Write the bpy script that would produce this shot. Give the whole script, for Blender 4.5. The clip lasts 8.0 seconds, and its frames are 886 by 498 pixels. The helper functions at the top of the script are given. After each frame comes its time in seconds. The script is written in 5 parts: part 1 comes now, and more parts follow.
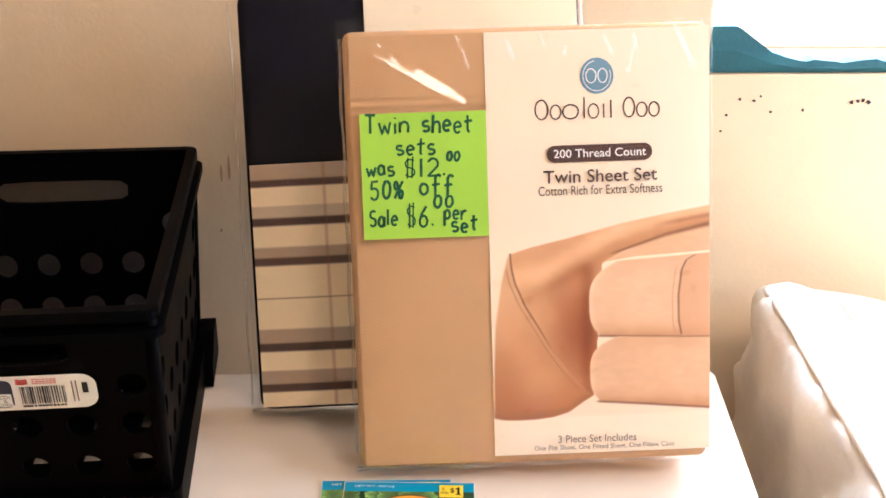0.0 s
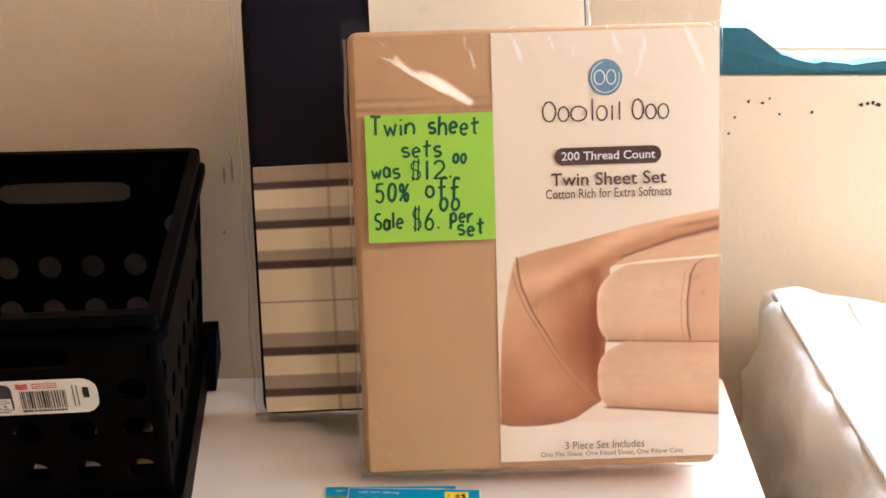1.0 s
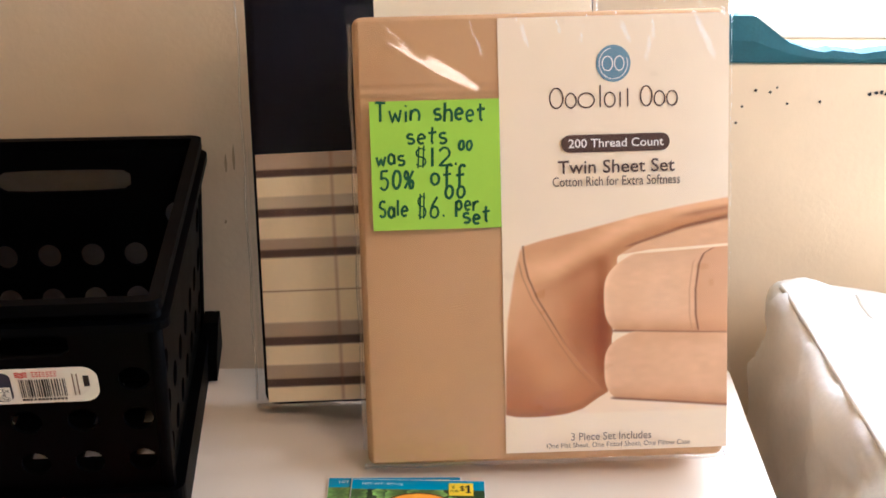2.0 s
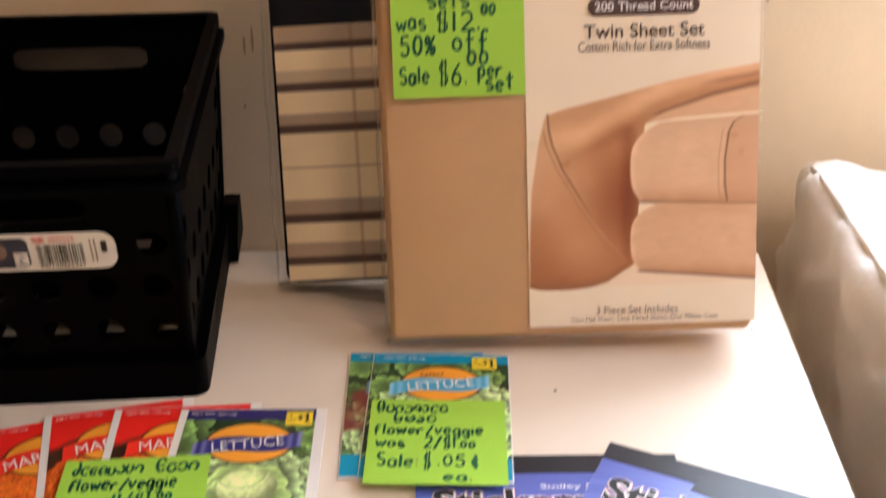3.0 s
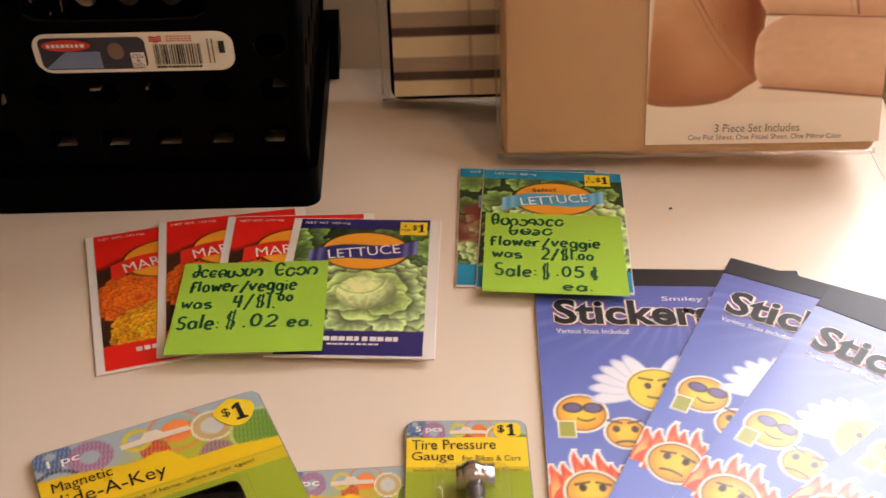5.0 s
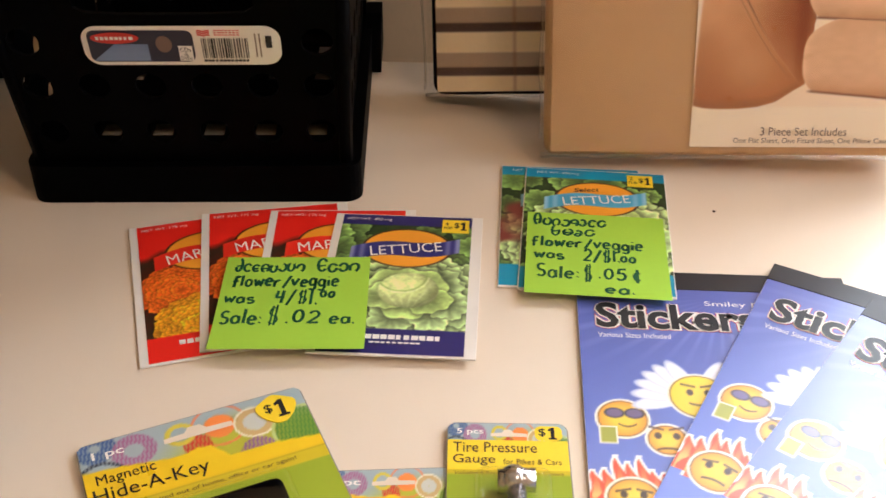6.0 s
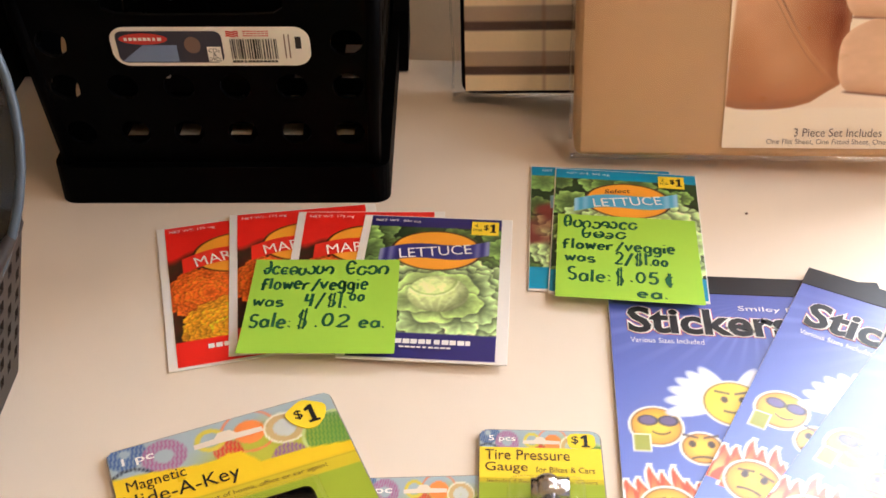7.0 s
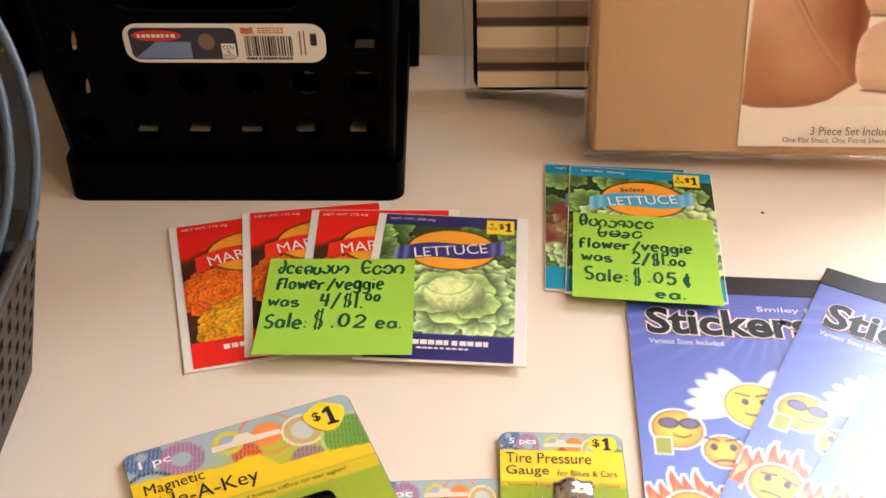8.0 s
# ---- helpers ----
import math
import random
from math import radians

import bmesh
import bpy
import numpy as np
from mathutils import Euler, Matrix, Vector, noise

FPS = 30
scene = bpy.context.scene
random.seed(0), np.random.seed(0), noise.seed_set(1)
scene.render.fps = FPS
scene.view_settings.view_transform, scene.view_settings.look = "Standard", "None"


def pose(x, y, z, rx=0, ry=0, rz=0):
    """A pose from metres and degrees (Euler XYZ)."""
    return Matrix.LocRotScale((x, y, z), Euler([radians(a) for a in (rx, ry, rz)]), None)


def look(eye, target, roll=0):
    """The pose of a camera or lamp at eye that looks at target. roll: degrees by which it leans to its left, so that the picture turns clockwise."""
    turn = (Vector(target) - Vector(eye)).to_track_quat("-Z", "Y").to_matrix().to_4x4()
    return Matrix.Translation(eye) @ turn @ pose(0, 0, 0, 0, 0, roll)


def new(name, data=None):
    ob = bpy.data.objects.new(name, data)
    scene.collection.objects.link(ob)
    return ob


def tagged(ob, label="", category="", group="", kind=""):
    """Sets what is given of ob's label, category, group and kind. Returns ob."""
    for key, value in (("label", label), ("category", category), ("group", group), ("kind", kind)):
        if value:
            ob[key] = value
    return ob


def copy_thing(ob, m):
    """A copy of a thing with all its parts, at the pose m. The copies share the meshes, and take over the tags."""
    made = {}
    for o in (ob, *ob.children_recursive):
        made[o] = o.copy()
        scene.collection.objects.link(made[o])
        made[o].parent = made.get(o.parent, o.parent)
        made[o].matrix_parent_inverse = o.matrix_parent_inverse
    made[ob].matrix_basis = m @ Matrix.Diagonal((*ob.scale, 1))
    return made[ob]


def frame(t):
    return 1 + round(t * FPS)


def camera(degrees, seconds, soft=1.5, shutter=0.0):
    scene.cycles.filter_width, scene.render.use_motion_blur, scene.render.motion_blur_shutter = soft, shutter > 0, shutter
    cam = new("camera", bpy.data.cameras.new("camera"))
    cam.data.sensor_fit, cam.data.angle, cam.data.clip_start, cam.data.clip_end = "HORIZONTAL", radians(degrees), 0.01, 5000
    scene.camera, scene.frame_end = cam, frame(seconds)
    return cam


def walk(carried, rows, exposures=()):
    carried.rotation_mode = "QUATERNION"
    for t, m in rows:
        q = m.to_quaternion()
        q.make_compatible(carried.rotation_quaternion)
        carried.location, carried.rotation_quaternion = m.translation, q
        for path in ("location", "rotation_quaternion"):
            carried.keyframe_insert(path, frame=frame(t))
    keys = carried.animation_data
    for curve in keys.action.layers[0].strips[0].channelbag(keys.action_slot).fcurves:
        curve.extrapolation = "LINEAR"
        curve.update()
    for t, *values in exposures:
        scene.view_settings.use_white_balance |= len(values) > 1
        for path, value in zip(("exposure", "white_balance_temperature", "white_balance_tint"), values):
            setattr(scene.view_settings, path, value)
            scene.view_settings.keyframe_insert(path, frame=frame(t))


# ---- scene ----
cam = camera(42.15, 8.0, soft=1.6, shutter=0.6)
PATH = [
    (0, (0.0180, -0.6118, 0.4485), (0.0275, -0.4309, 0.3638), 0.70),
    (0.5, (0.0181, -0.6080, 0.4477), (0.0272, -0.4270, 0.3631), 0.70),
    (1, (0.0159, -0.6026, 0.4457), (0.0251, -0.4216, 0.3612), 0.80),
    (1.2, (0.0139, -0.6023, 0.4458), (0.0235, -0.4213, 0.3614), 0.90),
    (2.3, (0.0126, -0.5932, 0.4352), (0.0216, -0.4132, 0.3485), 1.10),
    (2.5, (0.0156, -0.5924, 0.4325), (0.0232, -0.4139, 0.3427), 0.90),
    (3, (0.0146, -0.5993, 0.4004), (0.0195, -0.4241, 0.3042), 0.20),
    (3.5, (0.0059, -0.6000, 0.3827), (0.0085, -0.4315, 0.2751), -0.10),
    (4, (-0.0129, -0.6028, 0.3740), (-0.0098, -0.4387, 0.2597), 0.30),
    (4.5, (-0.0217, -0.6033, 0.3749), (-0.0211, -0.4411, 0.2579), 0.10),
    (4.7, (-0.0236, -0.6040, 0.3704), (-0.0244, -0.4415, 0.2539), -0.00),
    (5.8, (-0.0341, -0.6019, 0.3751), (-0.0403, -0.4408, 0.2568), 0.20),
    (6, (-0.0356, -0.5988, 0.3772), (-0.0426, -0.4382, 0.2581), 0.30),
    (6.5, (-0.0385, -0.5944, 0.3770), (-0.0475, -0.4343, 0.2575), 0.00),
    (7, (-0.0425, -0.5906, 0.3792), (-0.0525, -0.4313, 0.2588), -0.20),
    (7.5, (-0.0489, -0.5865, 0.3801), (-0.0585, -0.4278, 0.2588), -0.10),
    (8, (-0.0553, -0.5841, 0.3803), (-0.0639, -0.4258, 0.2584), 0.20),
]
EXPOSURES = [(0, -1.08, 5180, 7), (0.5, -1.34, 5120, 7), (1.2, -1.45, 5090, 6), (2.3, -1.53, 5030, 5), (2.9, -1.68, 5380, 8), (3.5, -1.93, 6100, 16), (4.6, -2.2, 6520, 17), (6, -1.84, 5880, 8), (8, -1.61, 5780, 8)]
walk(cam, [(t, look(eye, target, roll)) for t, eye, target, roll in PATH], EXPOSURES)


# ---- world and lights ----
world = bpy.data.worlds.new("world")
scene.world = world
world.use_nodes = True
world.node_tree.nodes["Background"].inputs[0].default_value = (0.75, 0.85, 1.0, 1)
world.node_tree.nodes["Background"].inputs[1].default_value = 0.6


def area_lamp(name, eye, target, sx, sy, watts, colour):
    lamp = bpy.data.lights.new(name, "AREA")
    lamp.shape, lamp.size, lamp.size_y, lamp.energy, lamp.color = "RECTANGLE", sx, sy, watts, colour
    ob = new(name, lamp)
    ob.matrix_world = look(eye, target)
    return ob


# daylight through the side window, and the warm ceiling lamp
area_lamp("window_light", (1.0, -0.16, 0.5), (0.3, 0.05, 0.05), 0.7, 0.8, 28, (0.96, 0.96, 1.0))
area_lamp("ceiling_lamp_light", (0.65, -0.9, 1.52), (0.65, -0.9, 0), 0.3, 0.3, 21.0, (1.0, 0.63, 0.4))

# ---- materials ----


def lin(r, g, b):
    return tuple(((c / 255) / 12.92 if c < 10.3 else ((c / 255 + 0.055) / 1.055) ** 2.4) for c in (r, g, b))


def material(name, rgb, rough=0.5, metal=0.0, vary=0.06, scale=40.0, bump=0.0, bump_scale=300.0, coat=0.0, attribute="", spread=0.0, shine=0.5, patch=0.07):
    """A principled surface: colour varied at two scales, fine relief, optional printed colours from the mesh."""
    m = bpy.data.materials.new(name)
    m.use_nodes = True
    n, l = m.node_tree.nodes, m.node_tree.links
    b = n["Principled BSDF"]
    b.inputs["Roughness"].default_value, b.inputs["Metallic"].default_value = rough, metal
    b.inputs["Specular IOR Level"].default_value = shine
    b.inputs["Coat Weight"].default_value, b.inputs["Coat Roughness"].default_value = coat, 0.12
    where = n.new("ShaderNodeTexCoord")
    big, small = n.new("ShaderNodeTexNoise"), n.new("ShaderNodeTexNoise")
    big.inputs["Scale"].default_value, small.inputs["Scale"].default_value = scale, scale * 11
    big.inputs["Detail"].default_value = 4
    for t in (big, small):
        l.new(where.outputs["Object"], t.inputs["Vector"])
    both = n.new("ShaderNodeMath")
    both.operation = "MULTIPLY_ADD"
    l.new(small.outputs["Fac"], both.inputs[0])
    both.inputs[1].default_value = 0.5
    l.new(big.outputs["Fac"], both.inputs[2])
    span = n.new("ShaderNodeMapRange")
    span.inputs["From Min"].default_value, span.inputs["From Max"].default_value = 0.4, 1.1
    span.inputs["To Min"].default_value, span.inputs["To Max"].default_value = 1 - vary, 1 + vary
    l.new(both.outputs[0], span.inputs["Value"])
    mix = n.new("ShaderNodeMix")
    mix.data_type, mix.blend_type = "RGBA", "MULTIPLY"
    mix.inputs["Factor"].default_value = 1
    if attribute:
        a = n.new("ShaderNodeAttribute")
        a.attribute_name = attribute
        l.new(a.outputs["Color"], mix.inputs["A"])
    else:
        mix.inputs["A"].default_value = (*rgb, 1)
    l.new(span.outputs["Result"], mix.inputs["B"])
    last = mix.outputs["Result"]
    if spread:
        info, hsv = n.new("ShaderNodeObjectInfo"), n.new("ShaderNodeHueSaturation")
        rnd = n.new("ShaderNodeMapRange")
        rnd.inputs["To Min"].default_value, rnd.inputs["To Max"].default_value = 1 - spread, 1 + spread
        l.new(info.outputs["Random"], rnd.inputs["Value"])
        l.new(rnd.outputs["Result"], hsv.inputs["Value"])
        l.new(last, hsv.inputs["Color"])
        last = hsv.outputs["Color"]
    l.new(last, b.inputs["Base Color"])
    rr = n.new("ShaderNodeMapRange")
    rr.inputs["To Min"].default_value, rr.inputs["To Max"].default_value = max(0.02, rough - patch), min(1, rough + patch)
    l.new(big.outputs["Fac"], rr.inputs["Value"])
    l.new(rr.outputs["Result"], b.inputs["Roughness"])
    if bump:
        fine, relief = n.new("ShaderNodeTexNoise"), n.new("ShaderNodeBump")
        fine.inputs["Scale"].default_value = bump_scale
        fine.inputs["Detail"].default_value = 3
        l.new(where.outputs["Object"], fine.inputs["Vector"])
        relief.inputs["Strength"].default_value, relief.inputs["Distance"].default_value = bump, 0.001
        l.new(fine.outputs["Fac"], relief.inputs["Height"])
        l.new(relief.outputs["Normal"], b.inputs["Normal"])
    return m


def film_material(name, gloss, rough, tint=(1, 1, 1)):
    """Thin clear plastic: mostly see-through, with a sharp gloss."""
    m = bpy.data.materials.new(name)
    m.use_nodes = True
    n, l = m.node_tree.nodes, m.node_tree.links
    n.remove(n["Principled BSDF"])
    clear, shine, mix = n.new("ShaderNodeBsdfTransparent"), n.new("ShaderNodeBsdfGlossy"), n.new("ShaderNodeMixShader")
    clear.inputs[0].default_value = (*tint, 1)
    shine.inputs["Roughness"].default_value = rough
    f, p, g = n.new("ShaderNodeLayerWeight"), n.new("ShaderNodeMath"), n.new("ShaderNodeMath")
    f.inputs["Blend"].default_value = 0.5
    p.operation, g.operation, g.use_clamp = "POWER", "MULTIPLY_ADD", True
    p.inputs[1].default_value = 4.0
    l.new(f.outputs["Facing"], p.inputs[0])
    l.new(p.outputs[0], g.inputs[0])
    g.inputs[1].default_value, g.inputs[2].default_value = 0.45, 0.045 * gloss
    l.new(g.outputs[0], mix.inputs[0])
    l.new(clear.outputs[0], mix.inputs[1])
    l.new(shine.outputs[0], mix.inputs[2])
    l.new(mix.outputs[0], n["Material Output"].inputs[0])
    return m


def glow_material(name, rgb, strength):
    m = bpy.data.materials.new(name)
    m.use_nodes = True
    n, l = m.node_tree.nodes, m.node_tree.links
    e = n.new("ShaderNodeEmission")
    e.inputs[0].default_value, e.inputs[1].default_value = (*rgb, 1), strength
    l.new(e.outputs[0], n["Material Output"].inputs[0])
    return m


M_WALL = material("wall_paint", lin(228, 203, 165), 0.7, vary=0.05, scale=5, bump=0.25, bump_scale=220)
M_CEIL = material("ceiling_paint", lin(235, 230, 220), 0.8, vary=0.03, scale=3)
M_FLOOR = material("carpet", lin(150, 125, 100), 0.95, vary=0.15, scale=30, bump=0.6, bump_scale=500)
M_TABLE = material("white_laminate", lin(235, 219, 198), 0.27, vary=0.012, scale=4, bump=0.04, bump_scale=900, patch=0.015)
M_EDGE = material("laminate_edge", lin(215, 206, 196), 0.5, vary=0.05, scale=30)
M_BLACK = material("black_plastic", (0.0009, 0.0009, 0.0011), 0.5, vary=0.2, scale=25, bump=0.12, bump_scale=700, shine=0.025)
M_TAN = material("tan_cotton", lin(198, 155, 108), 0.85, vary=0.05, scale=22, bump=0.35, bump_scale=1800)
M_NAVY = material("navy_cotton", (0.006, 0.0055, 0.011), 0.85, shine=0.15, vary=0.2, scale=30, bump=0.08, bump_scale=900)
M_PRINT = material("glossy_print", (1, 1, 1), 0.3, vary=0.02, scale=60, attribute="ink", coat=0.35)
M_PAPER = material("packet_paper", (1, 1, 1), 0.42, vary=0.03, scale=60, attribute="ink", coat=0.1)
M_PAD = material("sticker_sheet", (1, 1, 1), 0.38, vary=0.02, scale=60, attribute="ink", shine=1.0, coat=0.15)
M_CLOTH = material("printed_cotton", (1, 1, 1), 0.85, vary=0.05, scale=30, attribute="ink", bump=0.3, bump_scale=1600)
M_NOTE = material("lime_note_paper", lin(164, 207, 58), 0.75, vary=0.03, scale=30, bump=0.05, bump_scale=900)
M_INK = material("green_marker_ink", lin(20, 88, 50), 0.6, vary=0.15, scale=200)
M_BROWN = material("brown_print_ink", lin(74, 48, 40), 0.5, vary=0.05)
M_GREYINK = material("grey_print_ink", lin(120, 96, 82), 0.5, vary=0.05)
M_WHITE = material("white_print", lin(245, 240, 232), 0.5, vary=0.03)
M_DARK = material("black_print", lin(24, 22, 26), 0.45, vary=0.08)
M_BLUEINK = material("blue_grey_print", lin(112, 148, 168), 0.45, vary=0.05)
M_YELLOW = material("yellow_print", lin(250, 216, 40), 0.45, vary=0.04)
M_REDINK = material("red_print", lin(205, 50, 40), 0.45, vary=0.05)
M_LABEL = material("label_paper", lin(240, 234, 224), 0.4, vary=0.03, scale=60, coat=0.2)
M_CARD = material("grey_board", lin(150, 140, 128), 0.8, vary=0.1, scale=60)
M_FILM = film_material("clear_film", 0.85, 0.05)
M_THIN = film_material("thin_film", 0.16, 0.08)
M_SEAM = film_material("plastic_seam", 5.0, 0.16)
M_PANE = film_material("window_glass", 1.0, 0.01)
M_BLISTER = film_material("clear_blister", 0.9, 0.05)
M_CHROME = material("chrome", (0.55, 0.55, 0.57), 0.24, 1.0, vary=0.03)
M_CREAM = material("cream_upholstery", lin(238, 231, 220), 0.6, vary=0.06, scale=14, bump=0.3, bump_scale=260)
M_TEAL = material("teal_cloth", lin(36, 86, 94), 0.75, vary=0.2, scale=30, bump=0.3, bump_scale=500)
M_FRAME = material("white_frame_paint", lin(240, 238, 232), 0.45, vary=0.03)
M_BASKET = material("brown_grey_plastic", lin(46, 38, 33), 0.55, vary=0.1, scale=40, bump=0.1, bump_scale=500)
M_LID = film_material("clear_lid_plastic", 0.8, 0.3, (0.22, 0.29, 0.38))
M_LIDRIM = material("frosted_rim", lin(72, 84, 96), 0.35, vary=0.05)
M_DAY = glow_material("daylight_outside", (0.97, 0.98, 1.0), 54.0)
M_LAMP = glow_material("lamp_diffuser", (1.0, 0.82, 0.62), 10.0)
M_SCUFF = material("scuff", lin(176, 148, 112), 0.7, vary=0.15, scale=200)
M_BOARD = material("dark_grey_board", lin(128, 118, 110), 0.8, vary=0.12, scale=30)
M_STEEL = material("painted_steel", lin(200, 198, 194), 0.4, vary=0.04)

# ---- building helpers ----
UP = Matrix.Rotation(radians(90), 4, "X")  # lays a flat drawing upright, facing -y


def thing(name, m, label, category, group=""):
    ob = new(name)
    ob.empty_display_size = 0.02
    ob.matrix_world = m
    return tagged(ob, label, category, group)


def link(name, me, mat, parent=None, label="", smooth=False):
    me.materials.append(mat)
    if smooth:
        me.polygons.foreach_set("use_smooth", [True] * len(me.polygons))
    ob = new(name, me)
    if parent is not None:
        ob.parent = parent
    return tagged(ob, label)


def part(name, bm, mat, parent, label="", smooth=False):
    me = bpy.data.meshes.new(name)
    bmesh.ops.recalc_face_normals(bm, faces=bm.faces)
    bm.to_mesh(me)
    bm.free()
    return link(name, me, mat, parent, label, smooth)


def structure(name, bm, mat, label=""):
    return tagged(part(name, bm, mat, None, label), kind="structure")


def box(x0, x1, y0, y1, z0, z1, bevel=0.0, segments=2):
    bm = bmesh.new()
    bmesh.ops.create_cube(bm, size=1)
    for v in bm.verts:
        v.co = Vector((x0 + (v.co.x + 0.5) * (x1 - x0), y0 + (v.co.y + 0.5) * (y1 - y0), z0 + (v.co.z + 0.5) * (z1 - z0)))
    if bevel:
        bmesh.ops.bevel(bm, geom=list(bm.edges), offset=bevel, segments=segments, affect="EDGES", profile=0.5)
    return bm


def join(*parts):
    out = bmesh.new()
    for b in parts:
        me = bpy.data.meshes.new("joined")
        b.to_mesh(me)
        b.free()
        out.from_mesh(me)
        bpy.data.meshes.remove(me)
    return out


def moved(bm, m):
    bm.transform(m)
    return bm


def prism(points, z0, z1):
    """An outline, pulled up from z0 to z1."""
    bm = bmesh.new()
    low = [bm.verts.new((x, y, z0)) for x, y in points]
    high = [bm.verts.new((x, y, z1)) for x, y in points]
    bm.faces.new(high)
    bm.faces.new(low[::-1])
    for k in range(len(points)):
        bm.faces.new((low[k - 1], low[k], high[k], high[k - 1]))
    return bm


def round_rect(x0, x1, y0, y1, r, n=5):
    out = []
    for cx, cy, a in ((x1 - r, y1 - r, 0), (x0 + r, y1 - r, 90), (x0 + r, y0 + r, 180), (x1 - r, y0 + r, 270)):
        for k in range(n + 1):
            t = radians(a + 90 * k / n)
            out.append((cx + r * math.cos(t), cy + r * math.sin(t)))
    return out


def ring_of(cx, cy, rx, ry, n=32):
    return [(cx + rx * math.cos(2 * math.pi * k / n), cy + ry * math.sin(2 * math.pi * k / n)) for k in range(n)]


def flat(points, z=0.0):
    bm = bmesh.new()
    bm.faces.new([bm.verts.new((x, y, z)) for x, y in points])
    return bm


def tube(path, r, n=8, closed=False):
    """A round bar along a path of points."""
    bm = bmesh.new()
    path = [Vector(p) for p in path]
    rings = []
    for k, p in enumerate(path):
        a = path[k - 1] if k or closed else p
        b = path[(k + 1) % len(path)] if k + 1 < len(path) or closed else p
        d = (b - a).normalized()
        side = d.cross(Vector((0, 0, 1)) if abs(d.z) < 0.9 else Vector((1, 0, 0))).normalized()
        up = side.cross(d)
        rings.append([bm.verts.new(p + r * (math.cos(2 * math.pi * j / n) * side + math.sin(2 * math.pi * j / n) * up)) for j in range(n)])
    for k in range(len(rings) if closed else len(rings) - 1):
        a, b = rings[k], rings[(k + 1) % len(rings)]
        for j in range(n):
            bm.faces.new((a[j - 1], a[j], b[j], b[j - 1]))
    if not closed:
        bm.faces.new(rings[0])
        bm.faces.new(rings[-1])
    return bm


def sheet(x0, x1, y0, y1, nx, ny, height=None):
    """A fine flat grid as a mesh, with an optional height for each place."""
    xs, ys = np.meshgrid(np.linspace(x0, x1, nx + 1), np.linspace(y0, y1, ny + 1))
    zs = np.zeros_like(xs) if height is None else height(xs, ys)
    co = np.stack([xs, ys, zs], -1).reshape(-1, 3)
    k = (np.arange(ny)[:, None] * (nx + 1) + np.arange(nx)[None, :]).ravel()
    quads = np.stack([k, k + 1, k + nx + 2, k + nx + 1], -1)
    me = bpy.data.meshes.new("sheet")
    me.vertices.add(len(co))
    me.vertices.foreach_set("co", co.ravel())
    me.loops.add(quads.size)
    me.loops.foreach_set("vertex_index", quads.ravel())
    me.polygons.add(len(quads))
    me.polygons.foreach_set("loop_start", np.arange(len(quads)) * 4)
    me.update(calc_edges=True)
    me.polygons.foreach_set("use_smooth", [True] * len(quads))
    return me, xs, ys


def inked(me, rgb):
    """Gives a sheet its printed colours, an array (rows, columns, 3) of 0..255."""
    c = np.clip(rgb.reshape(-1, 3) / 255, 0, 1)
    c = np.where(c < 0.04, c / 12.92, ((c + 0.055) / 1.055) ** 2.4)
    a = me.color_attributes.new("ink", "FLOAT_COLOR", "POINT")
    a.data.foreach_set("color", np.concatenate([c, np.ones((len(c), 1))], 1).ravel().astype(np.float32))
    return me


def speckle(xs, ys, size, seed, octaves=3):
    """Smooth random values 0..1 over a sheet; size is the coarsest grain in metres."""
    out, total = np.zeros_like(xs), 0
    for o in range(octaves):
        g = np.random.RandomState(seed + o).rand(64, 64)
        u, v = xs / size * 2**o + 7.3, ys / size * 2**o + 3.1
        i, j = np.floor(u).astype(int), np.floor(v).astype(int)
        a, b = u - i, v - j
        a, b = a * a * (3 - 2 * a), b * b * (3 - 2 * b)
        at = lambda p, q: g[q % 64, p % 64]
        out += 0.5**o * ((at(i, j) * (1 - a) + at(i + 1, j) * a) * (1 - b) + (at(i, j + 1) * (1 - a) + at(i + 1, j + 1) * a) * b)
        total += 0.5**o
    return out / total


def lay(img, where, rgb):
    """Lays a colour over the places where the mask (0..1) is set."""
    w = np.clip(where, 0, 1)[..., None]
    return img * (1 - w) + np.asarray(rgb, float) * w


def soft_step(d, width):
    return np.clip(0.5 - d / width, 0, 1)


def disc(xs, ys, cx, cy, rx, ry, edge=0.0006):
    return soft_step((np.hypot((xs - cx) / rx, (ys - cy) / ry) - 1) * min(rx, ry), edge)


GLYPHS = {}


def lettering(body, shear=0.0, bold=0.0):
    """The flat letters of a word as a mesh of unit size, kept for reuse."""
    key = (body, shear, bold)
    if key not in GLYPHS:
        cu = bpy.data.curves.new("letters", "FONT")
        cu.body, cu.shear, cu.offset, cu.resolution_u, cu.fill_mode = body, shear, bold, 3, "FRONT"
        ob = bpy.data.objects.new("letters", cu)
        scene.collection.objects.link(ob)
        deps = bpy.context.evaluated_depsgraph_get()
        GLYPHS[key] = bpy.data.meshes.new_from_object(ob.evaluated_get(deps))
        bpy.data.objects.remove(ob)
    return GLYPHS[key]


